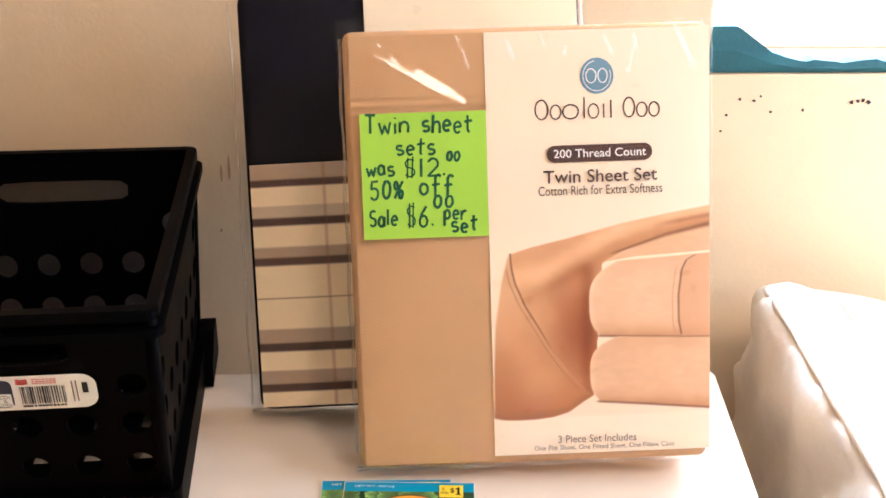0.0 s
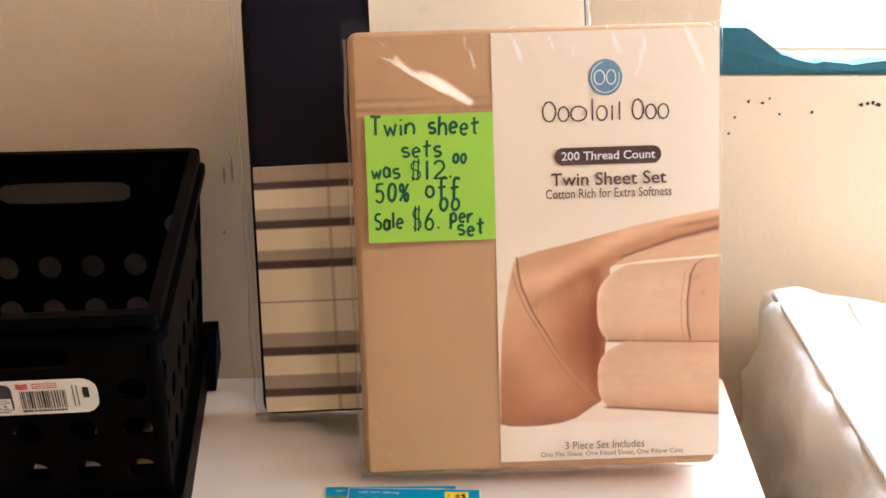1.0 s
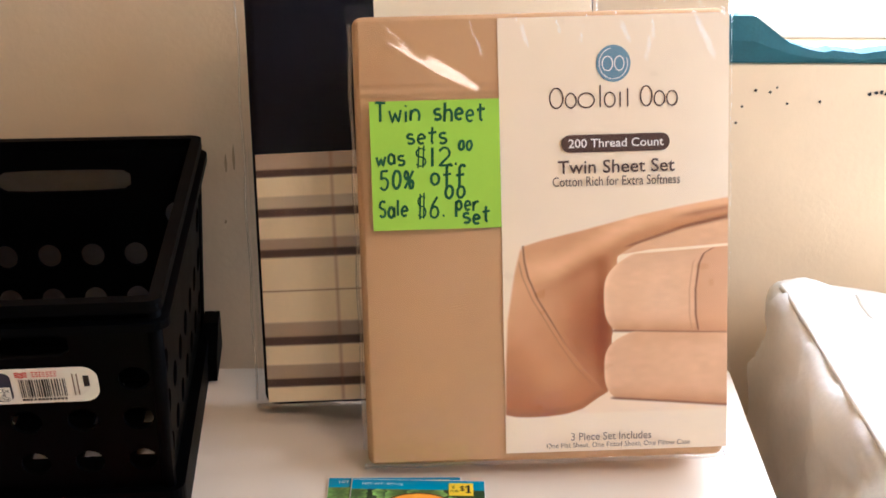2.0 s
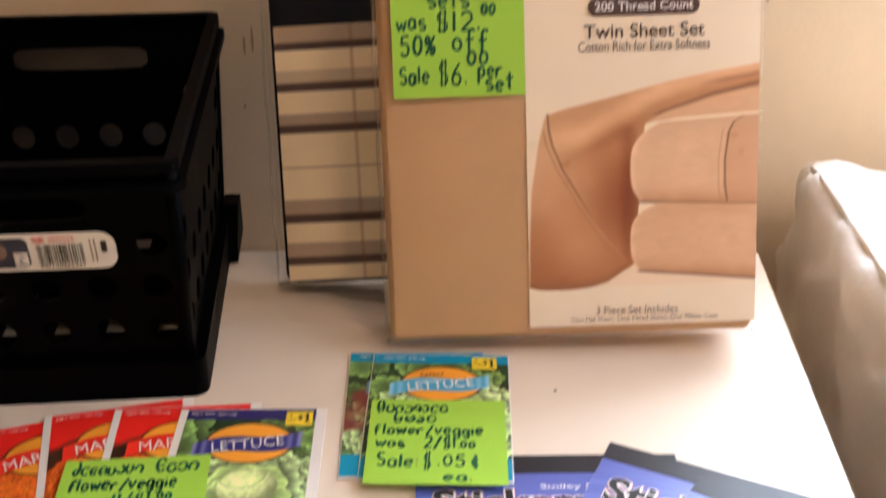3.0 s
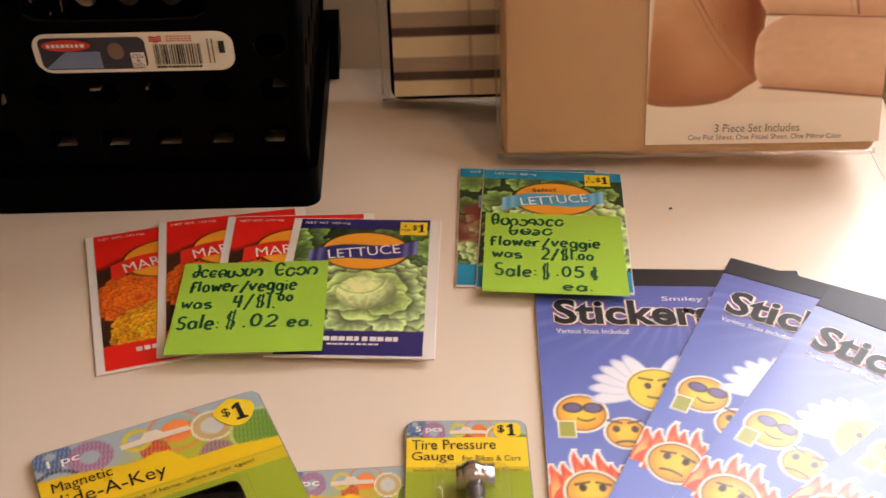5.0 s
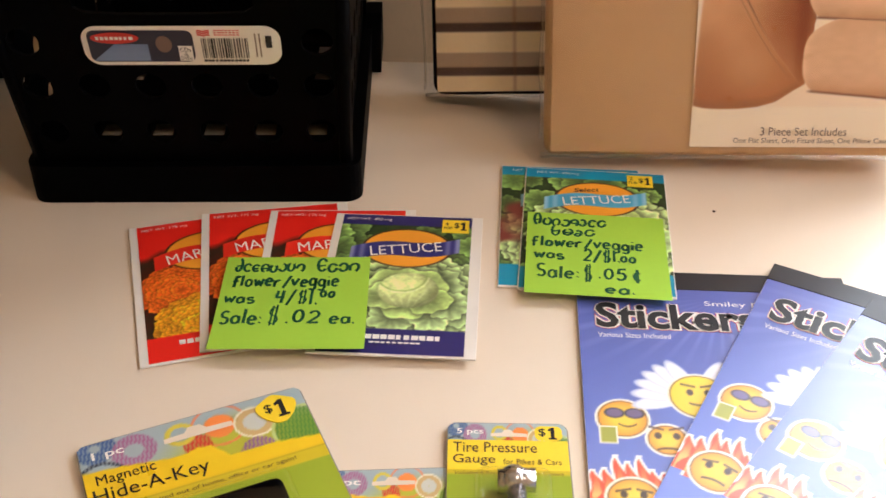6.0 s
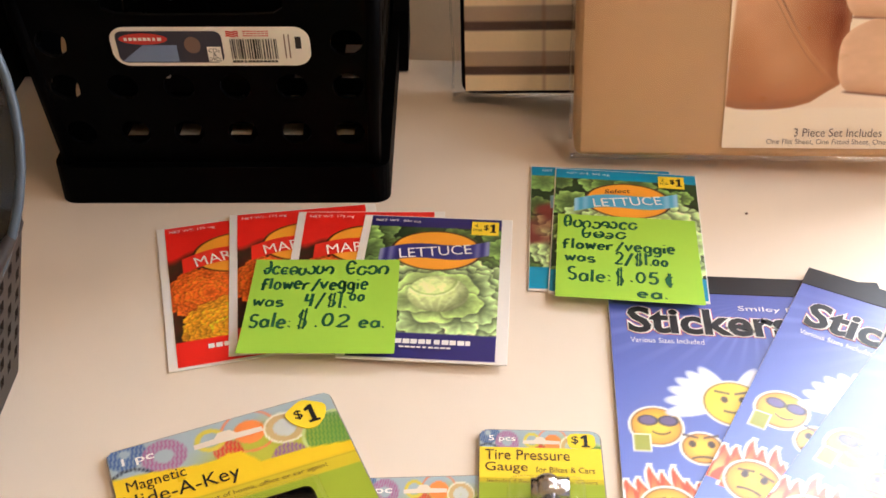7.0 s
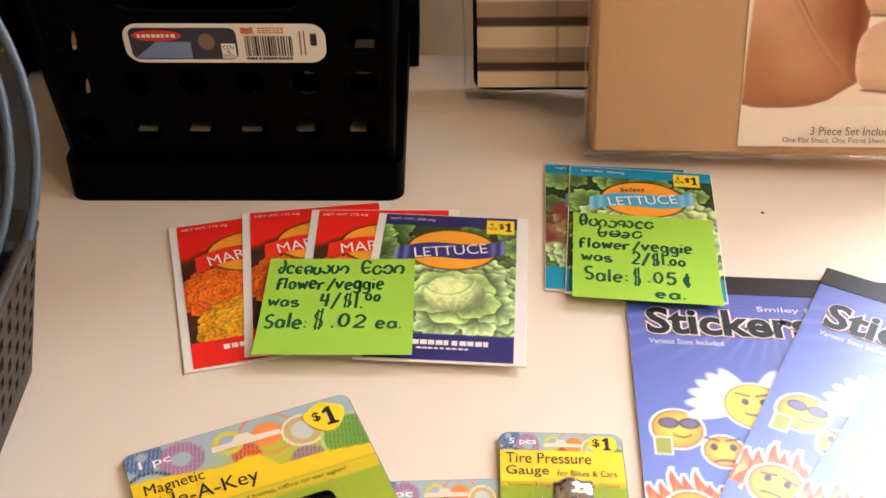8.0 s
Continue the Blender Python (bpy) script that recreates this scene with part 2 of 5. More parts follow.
def words(body, x0, x1, y0, y1, z, shear=0.0, bold=0.0, turn=0.0):
    """Letters that fill the box x0..x1, y0..y1 at the height z."""
    bm = bmesh.new()
    bm.from_mesh(lettering(body, shear, bold))
    xs, ys = [v.co.x for v in bm.verts], [v.co.y for v in bm.verts]
    ax, bx, ay, by = min(xs), max(xs), min(ys), max(ys)
    for v in bm.verts:
        v.co = Vector((x0 + (v.co.x - ax) / (bx - ax) * (x1 - x0), y0 + (v.co.y - ay) / (by - ay) * (y1 - y0), z))
    if turn:
        mid = Matrix.Translation(((x0 + x1) / 2, (y0 + y1) / 2, 0))
        bm.transform(mid @ Matrix.Rotation(radians(turn), 4, "Z") @ mid.inverted())
    return bm


def one_mark(x0, x1, y0, y1, z):
    """The figure 1 with its flag and foot."""
    w, h = x1 - x0, y1 - y0
    return flat([(x0 + u * w, y0 + v * h) for u, v in ((0.1, 0), (0.95, 0), (0.95, 0.12), (0.72, 0.14), (0.72, 1), (0.45, 1), (0.05, 0.82), (0.08, 0.68), (0.36, 0.74), (0.36, 0.14), (0.1, 0.12))], z)


def stroke(points, width, z):
    """A flat marker stroke along a line."""
    bm = bmesh.new()
    pts = [Vector((x, y, z)) for x, y in points]
    pairs = []
    for k, p in enumerate(pts):
        d = (pts[min(k + 1, len(pts) - 1)] - pts[max(k - 1, 0)]).normalized()
        side = Vector((-d.y, d.x, 0)) * width / 2
        pairs.append((bm.verts.new(p + side), bm.verts.new(p - side)))
    for (a, b), (c, d) in zip(pairs, pairs[1:]):
        bm.faces.new((a, b, d, c))
    return bm


def arc(cx, cy, rx, ry, a, b, n=12):
    return [(cx + rx * math.cos(radians(a + (b - a) * k / n)), cy + ry * math.sin(radians(a + (b - a) * k / n))) for k in range(n + 1)]


def scrawl(x0, x1, y0, y1, z, seed, letters):
    """A name in marker, as plain uneven loops of its size."""
    rnd = random.Random(seed)
    out, x, step, h = [], x0, (x1 - x0) / letters, y1 - y0
    for k in range(letters):
        tall = 1.0 if k == 0 else rnd.uniform(0.52, 0.68)
        wide, low, lean = rnd.uniform(0.62, 0.84) * step, rnd.uniform(-0.05, 0.06) * h, rnd.uniform(0.0, 0.2)
        begin = rnd.choice((30, 120, 200, 300))
        loop = arc(0.5, 0.5, 0.5, 0.5, begin, begin + rnd.choice((250, 290, 330)), 16)
        out.append(stroke([(x + wide * (u + lean * v), y0 + low + h * tall * v) for u, v in loop], 0.00155 * rnd.uniform(0.9, 1.1), z))
        if k == 0 or rnd.random() < 0.35:
            out.append(stroke([(x + wide * 0.15, y0 + low + h * tall * 0.4), (x + wide * 0.9, y0 + low + h * tall * 0.46)], 0.0014, z))
        x += step
    return join(*out)


def pen(ch):
    """The strokes of one handwritten letter, in a box 1 wide and 1 high."""
    bowl = arc(0.45, 0.3, 0.42, 0.3, 20, 385)
    arch = [(0, 0)] + arc(0.45, 0.32, 0.45, 0.3, 180, 0) + [(0.9, 0)]
    ess = arc(0.5, 0.47, 0.42, 0.15, 40, 270, 9) + arc(0.5, 0.16, 0.42, 0.16, 90, -150, 9)
    if ch == "T":
        return [[(0, 1), (1, 0.97)], [(0.5, 1), (0.47, 0)]]
    if ch == "w":
        return [[(0, 0.6), (0.25, 0), (0.5, 0.48), (0.75, 0), (1, 0.64)]]
    if ch == "i":
        return [[(0.5, 0.58), (0.5, 0)], [(0.48, 0.82), (0.54, 0.9)]]
    if ch == "n":
        return [[(0, 0.62), (0, 0)], arch]
    if ch == "h":
        return [[(0, 1), (0, 0)], arch]
    if ch == "s":
        return [ess]
    if ch == "S":
        return [[(x, y * 1.6) for x, y in ess]]
    if ch == "e":
        return [[(0.05, 0.3), (0.9, 0.36)] + arc(0.48, 0.31, 0.44, 0.31, 10, 315)]
    if ch == "t":
        return [[(0.45, 1), (0.42, 0.12), (0.65, 0)], [(0, 0.64), (1, 0.7)]]
    if ch == "a":
        return [bowl, [(0.88, 0.6), (0.92, 0)]]
    if ch == "o":
        return [arc(0.5, 0.3, 0.42, 0.3, 80, 450)]
    if ch == "f":
        return [arc(0.65, 0.8, 0.3, 0.2, 30, 180) + [(0.35, -0.05)], [(0, 0.5), (0.85, 0.55)]]
    if ch == "l":
        return [[(0.5, 1), (0.48, 0)]]
    if ch == "p":
        return [[(0, 0.6), (0, -0.4)], arc(0.42, 0.32, 0.42, 0.28, 170, -170)]
    if ch == "r":
        return [[(0, 0.6), (0.02, 0)], arc(0.5, 0.24, 0.5, 0.34, 170, 60)]
    if ch == "v":
        return [[(0, 0.6), (0.45, 0), (1, 0.64)]]
    if ch == "g":
        return [bowl, [(0.88, 0.6), (0.9, -0.15)] + arc(0.48, -0.16, 0.42, 0.2, 0, -150)]
    if ch == "/":
        return [[(0, -0.12), (1, 1)]]
    if ch == ".":
        return [[(0.3, 0.02), (0.7, 0.06)]]
    if ch == ":":
        return [[(0.4, 0.08), (0.6, 0.14)], [(0.4, 0.46), (0.6, 0.52)]]
    if ch == "$":
        return [[(x, y * 1.5) for x, y in ess], [(0.3, 1.05), (0.3, -0.1)], [(0.7, 1.1), (0.7, -0.08)]]
    if ch == "1":
        return [[(0.5, 1), (0.48, 0)]]
    if ch == "2":
        return [arc(0.5, 0.7, 0.42, 0.3, 160, -35) + [(0.05, 0), (1, 0.03)]]
    if ch == "0":
        return [arc(0.5, 0.5, 0.42, 0.5, 90, 455, 16)]
    if ch == "4":
        return [[(0.12, 1), (0.05, 0.45), (0.95, 0.5)], [(0.75, 1), (0.72, 0)]]
    if ch == "5":
        return [[(0.92, 1), (0.18, 0.98), (0.12, 0.56)] + arc(0.45, 0.3, 0.45, 0.32, 115, -150)]
    if ch == "6":
        return [[(0.7, 1), (0.2, 0.6), (0.04, 0.3)] + arc(0.45, 0.27, 0.41, 0.27, 180, 540)]
    if ch == "%":
        return [arc(0.2, 0.75, 0.2, 0.22, 0, 370), [(0.95, 1), (0.1, 0)], arc(0.8, 0.22, 0.2, 0.22, 0, 370)]
    return [arc(0.5, 0.4, 0.4, 0.3, 40, 320), [(0.5, 0.95), (0.5, -0.12)]]


def handwriting(body, x0, x1, y0, y1, z, seed):
    """Marker letters drawn stroke by stroke, each a little turned and shifted."""
    rnd = random.Random(seed)
    slim = {"i": 0.45, "l": 0.45, ".": 0.4, ":": 0.4, "1": 0.5, "/": 0.9, "w": 1.25, "T": 1.1}
    total = sum(slim.get(ch, 1.0) for ch in body)
    step, x, h, out = (x1 - x0) / total, x0, y1 - y0, []
    for ch in body:
        room = slim.get(ch, 1.0) * step
        wide, lean, dy, high = room * 0.74, rnd.uniform(0.02, 0.16), rnd.uniform(-0.07, 0.07), rnd.uniform(0.93, 1.08)
        for line in pen(ch):
            line = [(x + room * 0.13 + wide * (u + lean * v) + rnd.uniform(-0.00012, 0.00012), y0 + h * (high * v + dy) + rnd.uniform(-0.00012, 0.00012)) for u, v in line]
            line = [(a[0] + (b[0] - a[0]) * q / 5, a[1] + (b[1] - a[1]) * q / 5) for a, b in zip(line, line[1:]) for q in range(5)] + [line[-1]]
            out.append(stroke(line, (0.00095 if ch == "$" else 0.0015) * rnd.uniform(0.9, 1.15), z))
        x += room
    return join(*out)


def bars(x0, x1, y0, y1, z, n, seed):
    """Small print that cannot be read, as bars of its size."""
    rnd = random.Random(seed)
    out, x = [], x0
    for k in range(n):
        w = (x1 - x0) / n * rnd.uniform(0.6, 0.9)
        out.append(flat([(x, y0), (x + w, y0), (x + w, y1), (x, y1)], z))
        x += (x1 - x0) / n
    return join(*out)


# ---- the room ----
WALL_Y = 0.25
SILL, WIN_X, EAST = 0.193, 0.268, 1.06


def wall_with_opening(x0, x1, z0, z1, ax, bx, az, bz, t):
    """A wall along x, t thick, with one opening."""
    return join(box(x0, ax, 0, t, z0, z1), box(bx, x1, 0, t, z0, z1), box(ax, bx, 0, t, z0, az), box(ax, bx, 0, t, bz, z1))


structure("wall_north", moved(wall_with_opening(-1.7, EAST, -0.75, 1.65, WIN_X, 0.98, SILL, 1.05, 0.12), Matrix.Translation((0, WALL_Y, 0))), M_WALL, "beige painted wall behind the table")
structure("wall_east", moved(wall_with_opening(-2.6, WALL_Y, -0.75, 1.65, -0.6, 0.2, 0.05, 0.95, 0.12), Matrix.Translation((EAST, 0, 0)) @ Matrix.Rotation(radians(90), 4, "Z") @ Matrix.Scale(-1, 4, (0, 1, 0))), M_WALL, "beige painted side wall with a window")
structure("wall_west", box(-1.82, -1.7, -2.6, WALL_Y + 0.12, -0.75, 1.65), M_WALL, "beige painted side wall")
structure("wall_south", box(-1.82, EAST + 0.12, -2.72, -2.6, -0.75, 1.65), M_WALL, "beige painted wall")
structure("floor", box(-1.82, EAST + 0.12, -2.72, 0.37, -0.85, -0.75), M_FLOOR, "brown carpeted floor")
structure("ceiling", box(-1.82, EAST + 0.12, -2.72, 0.37, 1.65, 1.75), M_CEIL, "plain off-white ceiling")


def window(name, label, w, h, m):
    """A pane in a slim white frame, drawn upright, with its lower left corner at the origin."""
    ob = tagged(new(name), label, "window", kind="structure")
    ob.matrix_world = m
    f = 0.018
    part("window_frame", join(box(0, w, 0.03, 0.06, 0, f, 0.002), box(0, w, 0.03, 0.06, h - f, h, 0.002), box(0, f, 0.03, 0.06, f, h - f, 0.002), box(w - f, w, 0.03, 0.06, f, h - f, 0.002)), M_FRAME, ob)
    pane = part("pane", box(f, w - f, 0.042, 0.046, f, h - f), M_PANE, ob)
    pane.visible_shadow = False
    return ob


window("window_1", "bright window in a slim white frame", 0.98 - WIN_X, 1.05 - SILL, pose(WIN_X, WALL_Y + 0.05, SILL))
window("window_2", "bright side window in a slim white frame", 0.8, 0.9, pose(EAST + 0.01, 0.2, 0.05, 0, 0, -90))
tagged(part("backdrop", box(-0.2, 1.7, 0.62, 0.64, -0.3, 1.5), M_DAY, None, "white overcast daylight outside the window"), kind="structure")

# ceiling lamp
lamp = thing("ceiling_lamp", pose(0.65, -0.9, 1.65), "flat ceiling lamp with a warm glowing diffuser", "lamp")
part("base", moved(prism(ring_of(0, 0, 0.19, 0.19), -0.05, 0), Matrix()), M_STEEL, lamp)
part("diffuser", prism(ring_of(0, 0, 0.17, 0.17), -0.075, -0.051), M_LAMP, lamp, "warm white diffuser")

# teal cloth along the window's ledge
cloth = thing("cloth", pose(WIN_X, WALL_Y, SILL), "dark teal cloth bunched along the window ledge", "cloth")


def teal_height(x):
    if x < 0.021:
        return 0.0375
    return float(np.interp(x, [0.021, 0.028, 0.041, 0.058, 0.078, 0.1, 0.135, 0.5], [0.0375, 0.03, 0.019, 0.0145, 0.0105, 0.0088, 0.0105, 0.011]))


bm = bmesh.new()
rows = []
rnd = random.Random(4)
for k in range(90):
    x = 0.5 * k / 89 if k > 8 else 0.021 * k / 8
    h = teal_height(x) * (1 + 0.14 * rnd.uniform(-1, 1) * (k > 9))
    rows.append([bm.verts.new((x + 0.0015, y, z)) for y, z in ((0.004, 0.001), (0.002, h * 0.5), (0.004, h), (0.02, h * 0.96), (0.028, 0.001))])
for a, b in zip(rows, rows[1:]):
    for j in range(5):
        bm.faces.new((a[j - 1], a[j], b[j], b[j - 1]))
bm.faces.new(rows[0])
bm.faces.new(rows[-1])
part("fold", bm, M_TEAL, cloth)

# old scuffs on the wall
for x, z, tall in ((-0.1085, 0.108, 0.022), (-0.1148, 0.106, 0.016), (-0.118, 0.062, 0.004)):
    tagged(part("wall_scuff", moved(flat([(0, 0), (0.0012, 0.001), (0.0017, tall * 0.5), (0.001, tall), (0, tall * 0.8), (-0.0005, tall * 0.4)]), Matrix.Translation((x, WALL_Y - 0.0006, z)) @ UP), M_SCUFF, None, "faint brown scuff on the beige wall"), kind="structure")

# dark chips in the paint under the window
rnd = random.Random(31)
for x, z, size in ((0.297, 0.1734, 1.2), (0.3083, 0.172, 1.0), (0.2873, 0.1605, 0.9), (0.323, 0.1627, 1.0), (0.2844, 0.1469, 0.9), (0.3874, 0.17, 1.6), (0.3925, 0.1716, 1.3), (0.3962, 0.1719, 1.5), (0.4009, 0.1705, 1.7), (0.3486, 0.1641, 1.2), (0.3132, 0.1757, 0.8)):
    ring = [(size * 0.0014 * rnd.uniform(0.5, 1.2) * math.cos(a), size * 0.0011 * rnd.uniform(0.5, 1.3) * math.sin(a)) for a in [6.283 * k / 9 for k in range(9)]]
    tagged(part("paint_chip", moved(prism(ring, 0, 0.0005), Matrix.Translation((x, WALL_Y - 0.0002, z)) @ UP), M_DARK, None, "small dark chip in the pale wall paint"), kind="structure")

# ---- the table ----
table = thing("table", pose(0, 0, 0), "white laminate table with a softened edge", "table")
corner = Vector((0.2615, 0.1315))
outline = [(-1.25, 0.126), (-1.25, -0.85), (0.19, -0.85)]
for k in range(7):
    a = radians(-5 + 95 * k / 6)
    outline.append((corner.x - 0.012 + 0.012 * math.cos(a), corner.y - 0.012 + 0.012 * math.sin(a)))
bm = prism(outline, -0.028, 0)
bmesh.ops.bevel(bm, geom=[e for e in bm.edges if abs(e.verts[0].co.z) < 1e-5 and abs(e.verts[1].co.z) < 1e-5], offset=0.002, segments=2, affect="EDGES", profile=0.5)
part("tabletop", bm, M_TABLE, table)
part("edge_seam", moved(tube([(0.232, 0.06, 0.0), (0.2295, -0.06, 0.0), (0.2245, -0.143, 0.0), (0.219, -0.25, 0.0)], 0.0005, 5), Matrix()), M_EDGE, table, "thin grey seam along the edge")
for x, y in ((-1.18, 0.06), (0.19, 0.06), (-1.18, -0.78), (0.13, -0.78)):
    part("leg", box(x - 0.02, x + 0.02, y - 0.02, y + 0.02, -0.75, -0.0285, 0.003), M_EDGE, table)

# ---- sofa cushion beside the table ----


def cushion():
    """A plump cushion: a rounded block with creases and piped seams."""
    ob = thing("cushion", pose(0.452, -0.05, -0.125, 0, 0, -2), "cream upholstered cushion with piped seams and soft creases", "cushion")
    hx, hy, hz = 0.16, 0.262, 0.125

    def sink(p):
        return Vector((p.x, p.y, p.z - 0.36 * p.x * (p.z + hz) / (2 * hz)))

    def crease(p):
        soft = noise.noise(p * 14) * 0.007 + noise.noise(Vector((p.x * 12, p.y * 26, p.z * 34 + p.y * 25))) * 0.01
        fold = 1 - abs(noise.noise(Vector((p.x * 9 + 4, p.y * 17, p.z * 30 - p.y * 18)))) * 2
        return soft + 0.009 * max(0.0, fold - 0.45)

    bm = bmesh.new()
    bmesh.ops.create_cube(bm, size=2)
    bmesh.ops.subdivide_edges(bm, edges=list(bm.edges), cuts=39, use_grid_fill=True)
    for v in bm.verts:
        c = v.co
        r = (abs(c.x) ** 11 + abs(c.y) ** 11 + abs(c.z) ** 11) ** (1 / 11)
        p = Vector((c.x / r * hx, c.y / r * hy, c.z / r * hz))
        v.co = sink(p + c.normalized() * crease(p))
    part("cover", bm, M_CREAM, ob, smooth=True)
    for off in (-0.148, -0.085):
        path = []
        for k in range(30):
            y = -0.22 + 0.44 * k / 29
            q = 11
            x = off
            z = hz * max(0.0, 1 - (abs(x) / hx) ** q - (abs(y) / hy) ** q) ** (1 / q)
            p = Vector((x, y, z))
            path.append(sink(p + p.normalized() * (crease(p) + 0.0012)))
        part("piping", tube(path, 0.0028, 6), M_CREAM, ob, smooth=True)
    return ob


cushion()
stool = thing("bench", pose(0.42, -0.05, -0.75), "plain cream bench under the cushion", "bench")
part("seat", box(-0.13, 0.4, -0.35, 0.28, 0.38, 0.498, 0.02, 3), M_CREAM, stool)
for x, y in ((-0.08, -0.3), (0.35, -0.3), (-0.08, 0.22), (0.35, 0.22)):
    part("leg", box(x - 0.02, x + 0.02, y - 0.02, y + 0.02, 0, 0.379, 0.003), M_EDGE, stool)

# ---- bed sheet packages ----


def puff(w, h, amount):
    return lambda x, y: amount * (1 - np.abs(2 * x / w - 1) ** 4) * (1 - np.abs(2 * y / h - 1) ** 4)


def on(bm, height, lift):
    """Lays a drawing on a bulged face and stands it upright."""
    for v in bm.verts:
        v.co.z = float(height(min(max(v.co.x, 0), 1), v.co.y)) + lift
    return moved(bm, UP)


def upright(me):
    me.transform(UP)
    return me


def soft_body(w, h, d, r):
    bm = box(0, w, 0, h, -d, 0, r, 4)
    return moved(bm, UP)


def sheet_picture(xs, ys):
    """The printed picture of a draped sheet beside two folded ones, over the whole card."""
    X, Y = xs * 1000, ys * 1000
    grain = speckle(xs, ys, 0.014, 5) - 0.5
    weave = speckle(xs * 1.0, ys * 2.2, 0.006, 15, 2) - 0.5
    paper = np.array((250, 230, 200.0))
    img = np.ones((*xs.shape, 3)) * paper
    # pale ground under the folded sheets
    img = lay(img, 0.5 * soft_step(31 - Y, 2) * soft_step(Y - 60, 30), (246, 214, 180))
    crest = np.interp(X, [86, 98, 110, 133, 168, 195, 222], [131, 135.5, 139, 144, 152.5, 157.5, 161.5])
    under = np.interp(X, [86, 147, 155, 171, 190, 205, 222], [20, 20, 128, 136.5, 142.5, 146, 149])
    lower = np.interp(X, [86, 92, 100, 112, 123, 133, 143, 148], [31.5, 30, 29.6, 29.8, 31, 34, 41, 44])
    hem = np.interp(Y, [43, 62, 76, 90, 103, 117, 126, 136], [147, 131.3, 122, 114.1, 106.5, 100.8, 98.8, 98])
    inside = soft_step(Y - crest, 1.2) * soft_step(under - Y, 1.2) * soft_step(hem - X, 0.5) * soft_step(lower - Y, 1.2)
    # long folds that run from the low hollow up to the far corner
    flow = Y - np.interp(X, [98, 118, 140, 165, 190, 222], [112, 116, 128, 142, 149.5, 155])
    lit = np.exp(-((flow - 7) / 7) ** 2) - 0.9 * np.exp(-((flow + 4) / 5.0) ** 2) * np.clip((X - 104) / 26, 0, 1)
    hollow = np.exp(-(((X - 139) / 17) ** 2 + ((Y - 84) / 36) ** 2))
    side = np.exp(-((X - 146) / 5) ** 2) * soft_step(Y - 126, 8)
    tone = np.stack([c + a * lit - b * hollow - e * side + 16 * grain + 8 * weave for c, a, b, e in ((214, 24, 58, 34), (160, 27, 72, 40), (114, 26, 66, 36))], -1)
    img = img * (1 - inside[..., None]) + tone * inside[..., None]
    # second fold behind the stack
    back = soft_step(X - 223, 1) * soft_step(158 - X, 2) * soft_step(np.interp(X, [158, 175, 222], [129, 131.5, 133.5]) - Y, 0.6) * soft_step(Y - under, 0.8)
    tone = np.stack([226 + 10 * weave + 0 * X, 180 + 10 * weave + 0 * X, 138 + 8 * weave + 0 * X], -1)
    img = img * (1 - back[..., None]) + tone * back[..., None]
    img = lay(img, 0.85 * np.exp(-((Y - np.interp(X, [158, 171, 195, 222], [133, 137, 144.5, 150])) / (0.7 + 0.014 * (X - 158))) ** 2) * np.clip((X - 158) / 6, 0, 1), (128, 80, 56))
    img = lay(img, 0.6 * np.exp(-((Y - np.interp(X, [185, 222], [150, 155.5])) / 1.6) ** 2) * np.clip((X - 186) / 18, 0, 1), (150, 98, 70))
    # the near flap below the hem
    left = np.interp(Y, [30, 36, 60, 90, 118, 136], [86, 86, 86.5, 88, 92.5, 97])
    flap = soft_step(left - X, 1.6) * soft_step(X - hem, 0.5) * soft_step(lower - Y, 1.2) * soft_step(Y - 134, 3)
    fall = np.clip((110 - Y) / 75, 0, 1)
    wave = np.sin(X / 7.5 + Y / 11)
    glow = np.exp(-(((X - 118) / 14) ** 2 + ((Y - 52) / 14) ** 2))
    tone = np.stack([c - a * fall + 4 * wave + 14 * grain + g * glow for c, a, g in ((224, 50, 10), (172, 64, 14), (126, 64, 14))], -1)
    img = img * (1 - flap[..., None]) + tone * flap[..., None]
    img = lay(img, 0.6 * flap * soft_step(Y - lower - 4, 4), (150, 92, 58))
    img = lay(img, 0.9 * np.exp(-((X - hem) / 0.55) ** 2) * soft_step(Y - 136, 1) * soft_step(78 - Y, 26), (112, 70, 46))
    img = lay(img, 0.7 * np.exp(-((X - hem + 3.4) / 0.4) ** 2) * soft_step(Y - 126, 3) * soft_step(48 - Y, 5), (150, 104, 70))
    # two folded sheets with rounded left ends
    for top, low, base in ((np.interp(X, [147, 175, 222], [128.5, 129.6, 132]), np.interp(X, [147, 222], [82.5, 78.5]), (234, 190, 150)), (np.interp(X, [147, 222], [82.5, 78.5]), np.interp(X, [147, 185, 222], [40.5, 37, 33]), (228, 182, 142))):
        f = (Y - low) / (top - low)
        edge = 146.5 + 11.5 * np.abs(2 * f - 0.86).clip(0, 1.2) ** 3.4
        m = soft_step(edge - X, 0.8) * soft_step(low - Y, 0.5) * soft_step(Y - top, 0.6)
        curl = np.exp(-((X - edge) / 3.0) ** 2)
        tone = np.stack([c + 12 * grain + 9 * weave - d * np.clip(1 - f * 3.2, 0, 1) ** 2 - 10 * np.clip(f * 4 - 3, 0, 1) + g * curl for c, d, g in zip(base, (34, 44, 46), (12, 16, 16))], -1)
        img = img * (1 - m[..., None]) + tone * m[..., None]
        img = lay(img, 0.8 * np.exp(-((Y - low) / 0.7) ** 2) * soft_step(151 - X, 3), (112, 66, 52))
    seam = np.interp(Y, [80, 90, 106, 122, 128, 131], [204.4, 202.6, 202.4, 204.5, 207.5, 213])
    roll = soft_step(seam - X, 0.8) * soft_step(80 - Y, 0.8) * soft_step(Y - 131.5, 0.8)
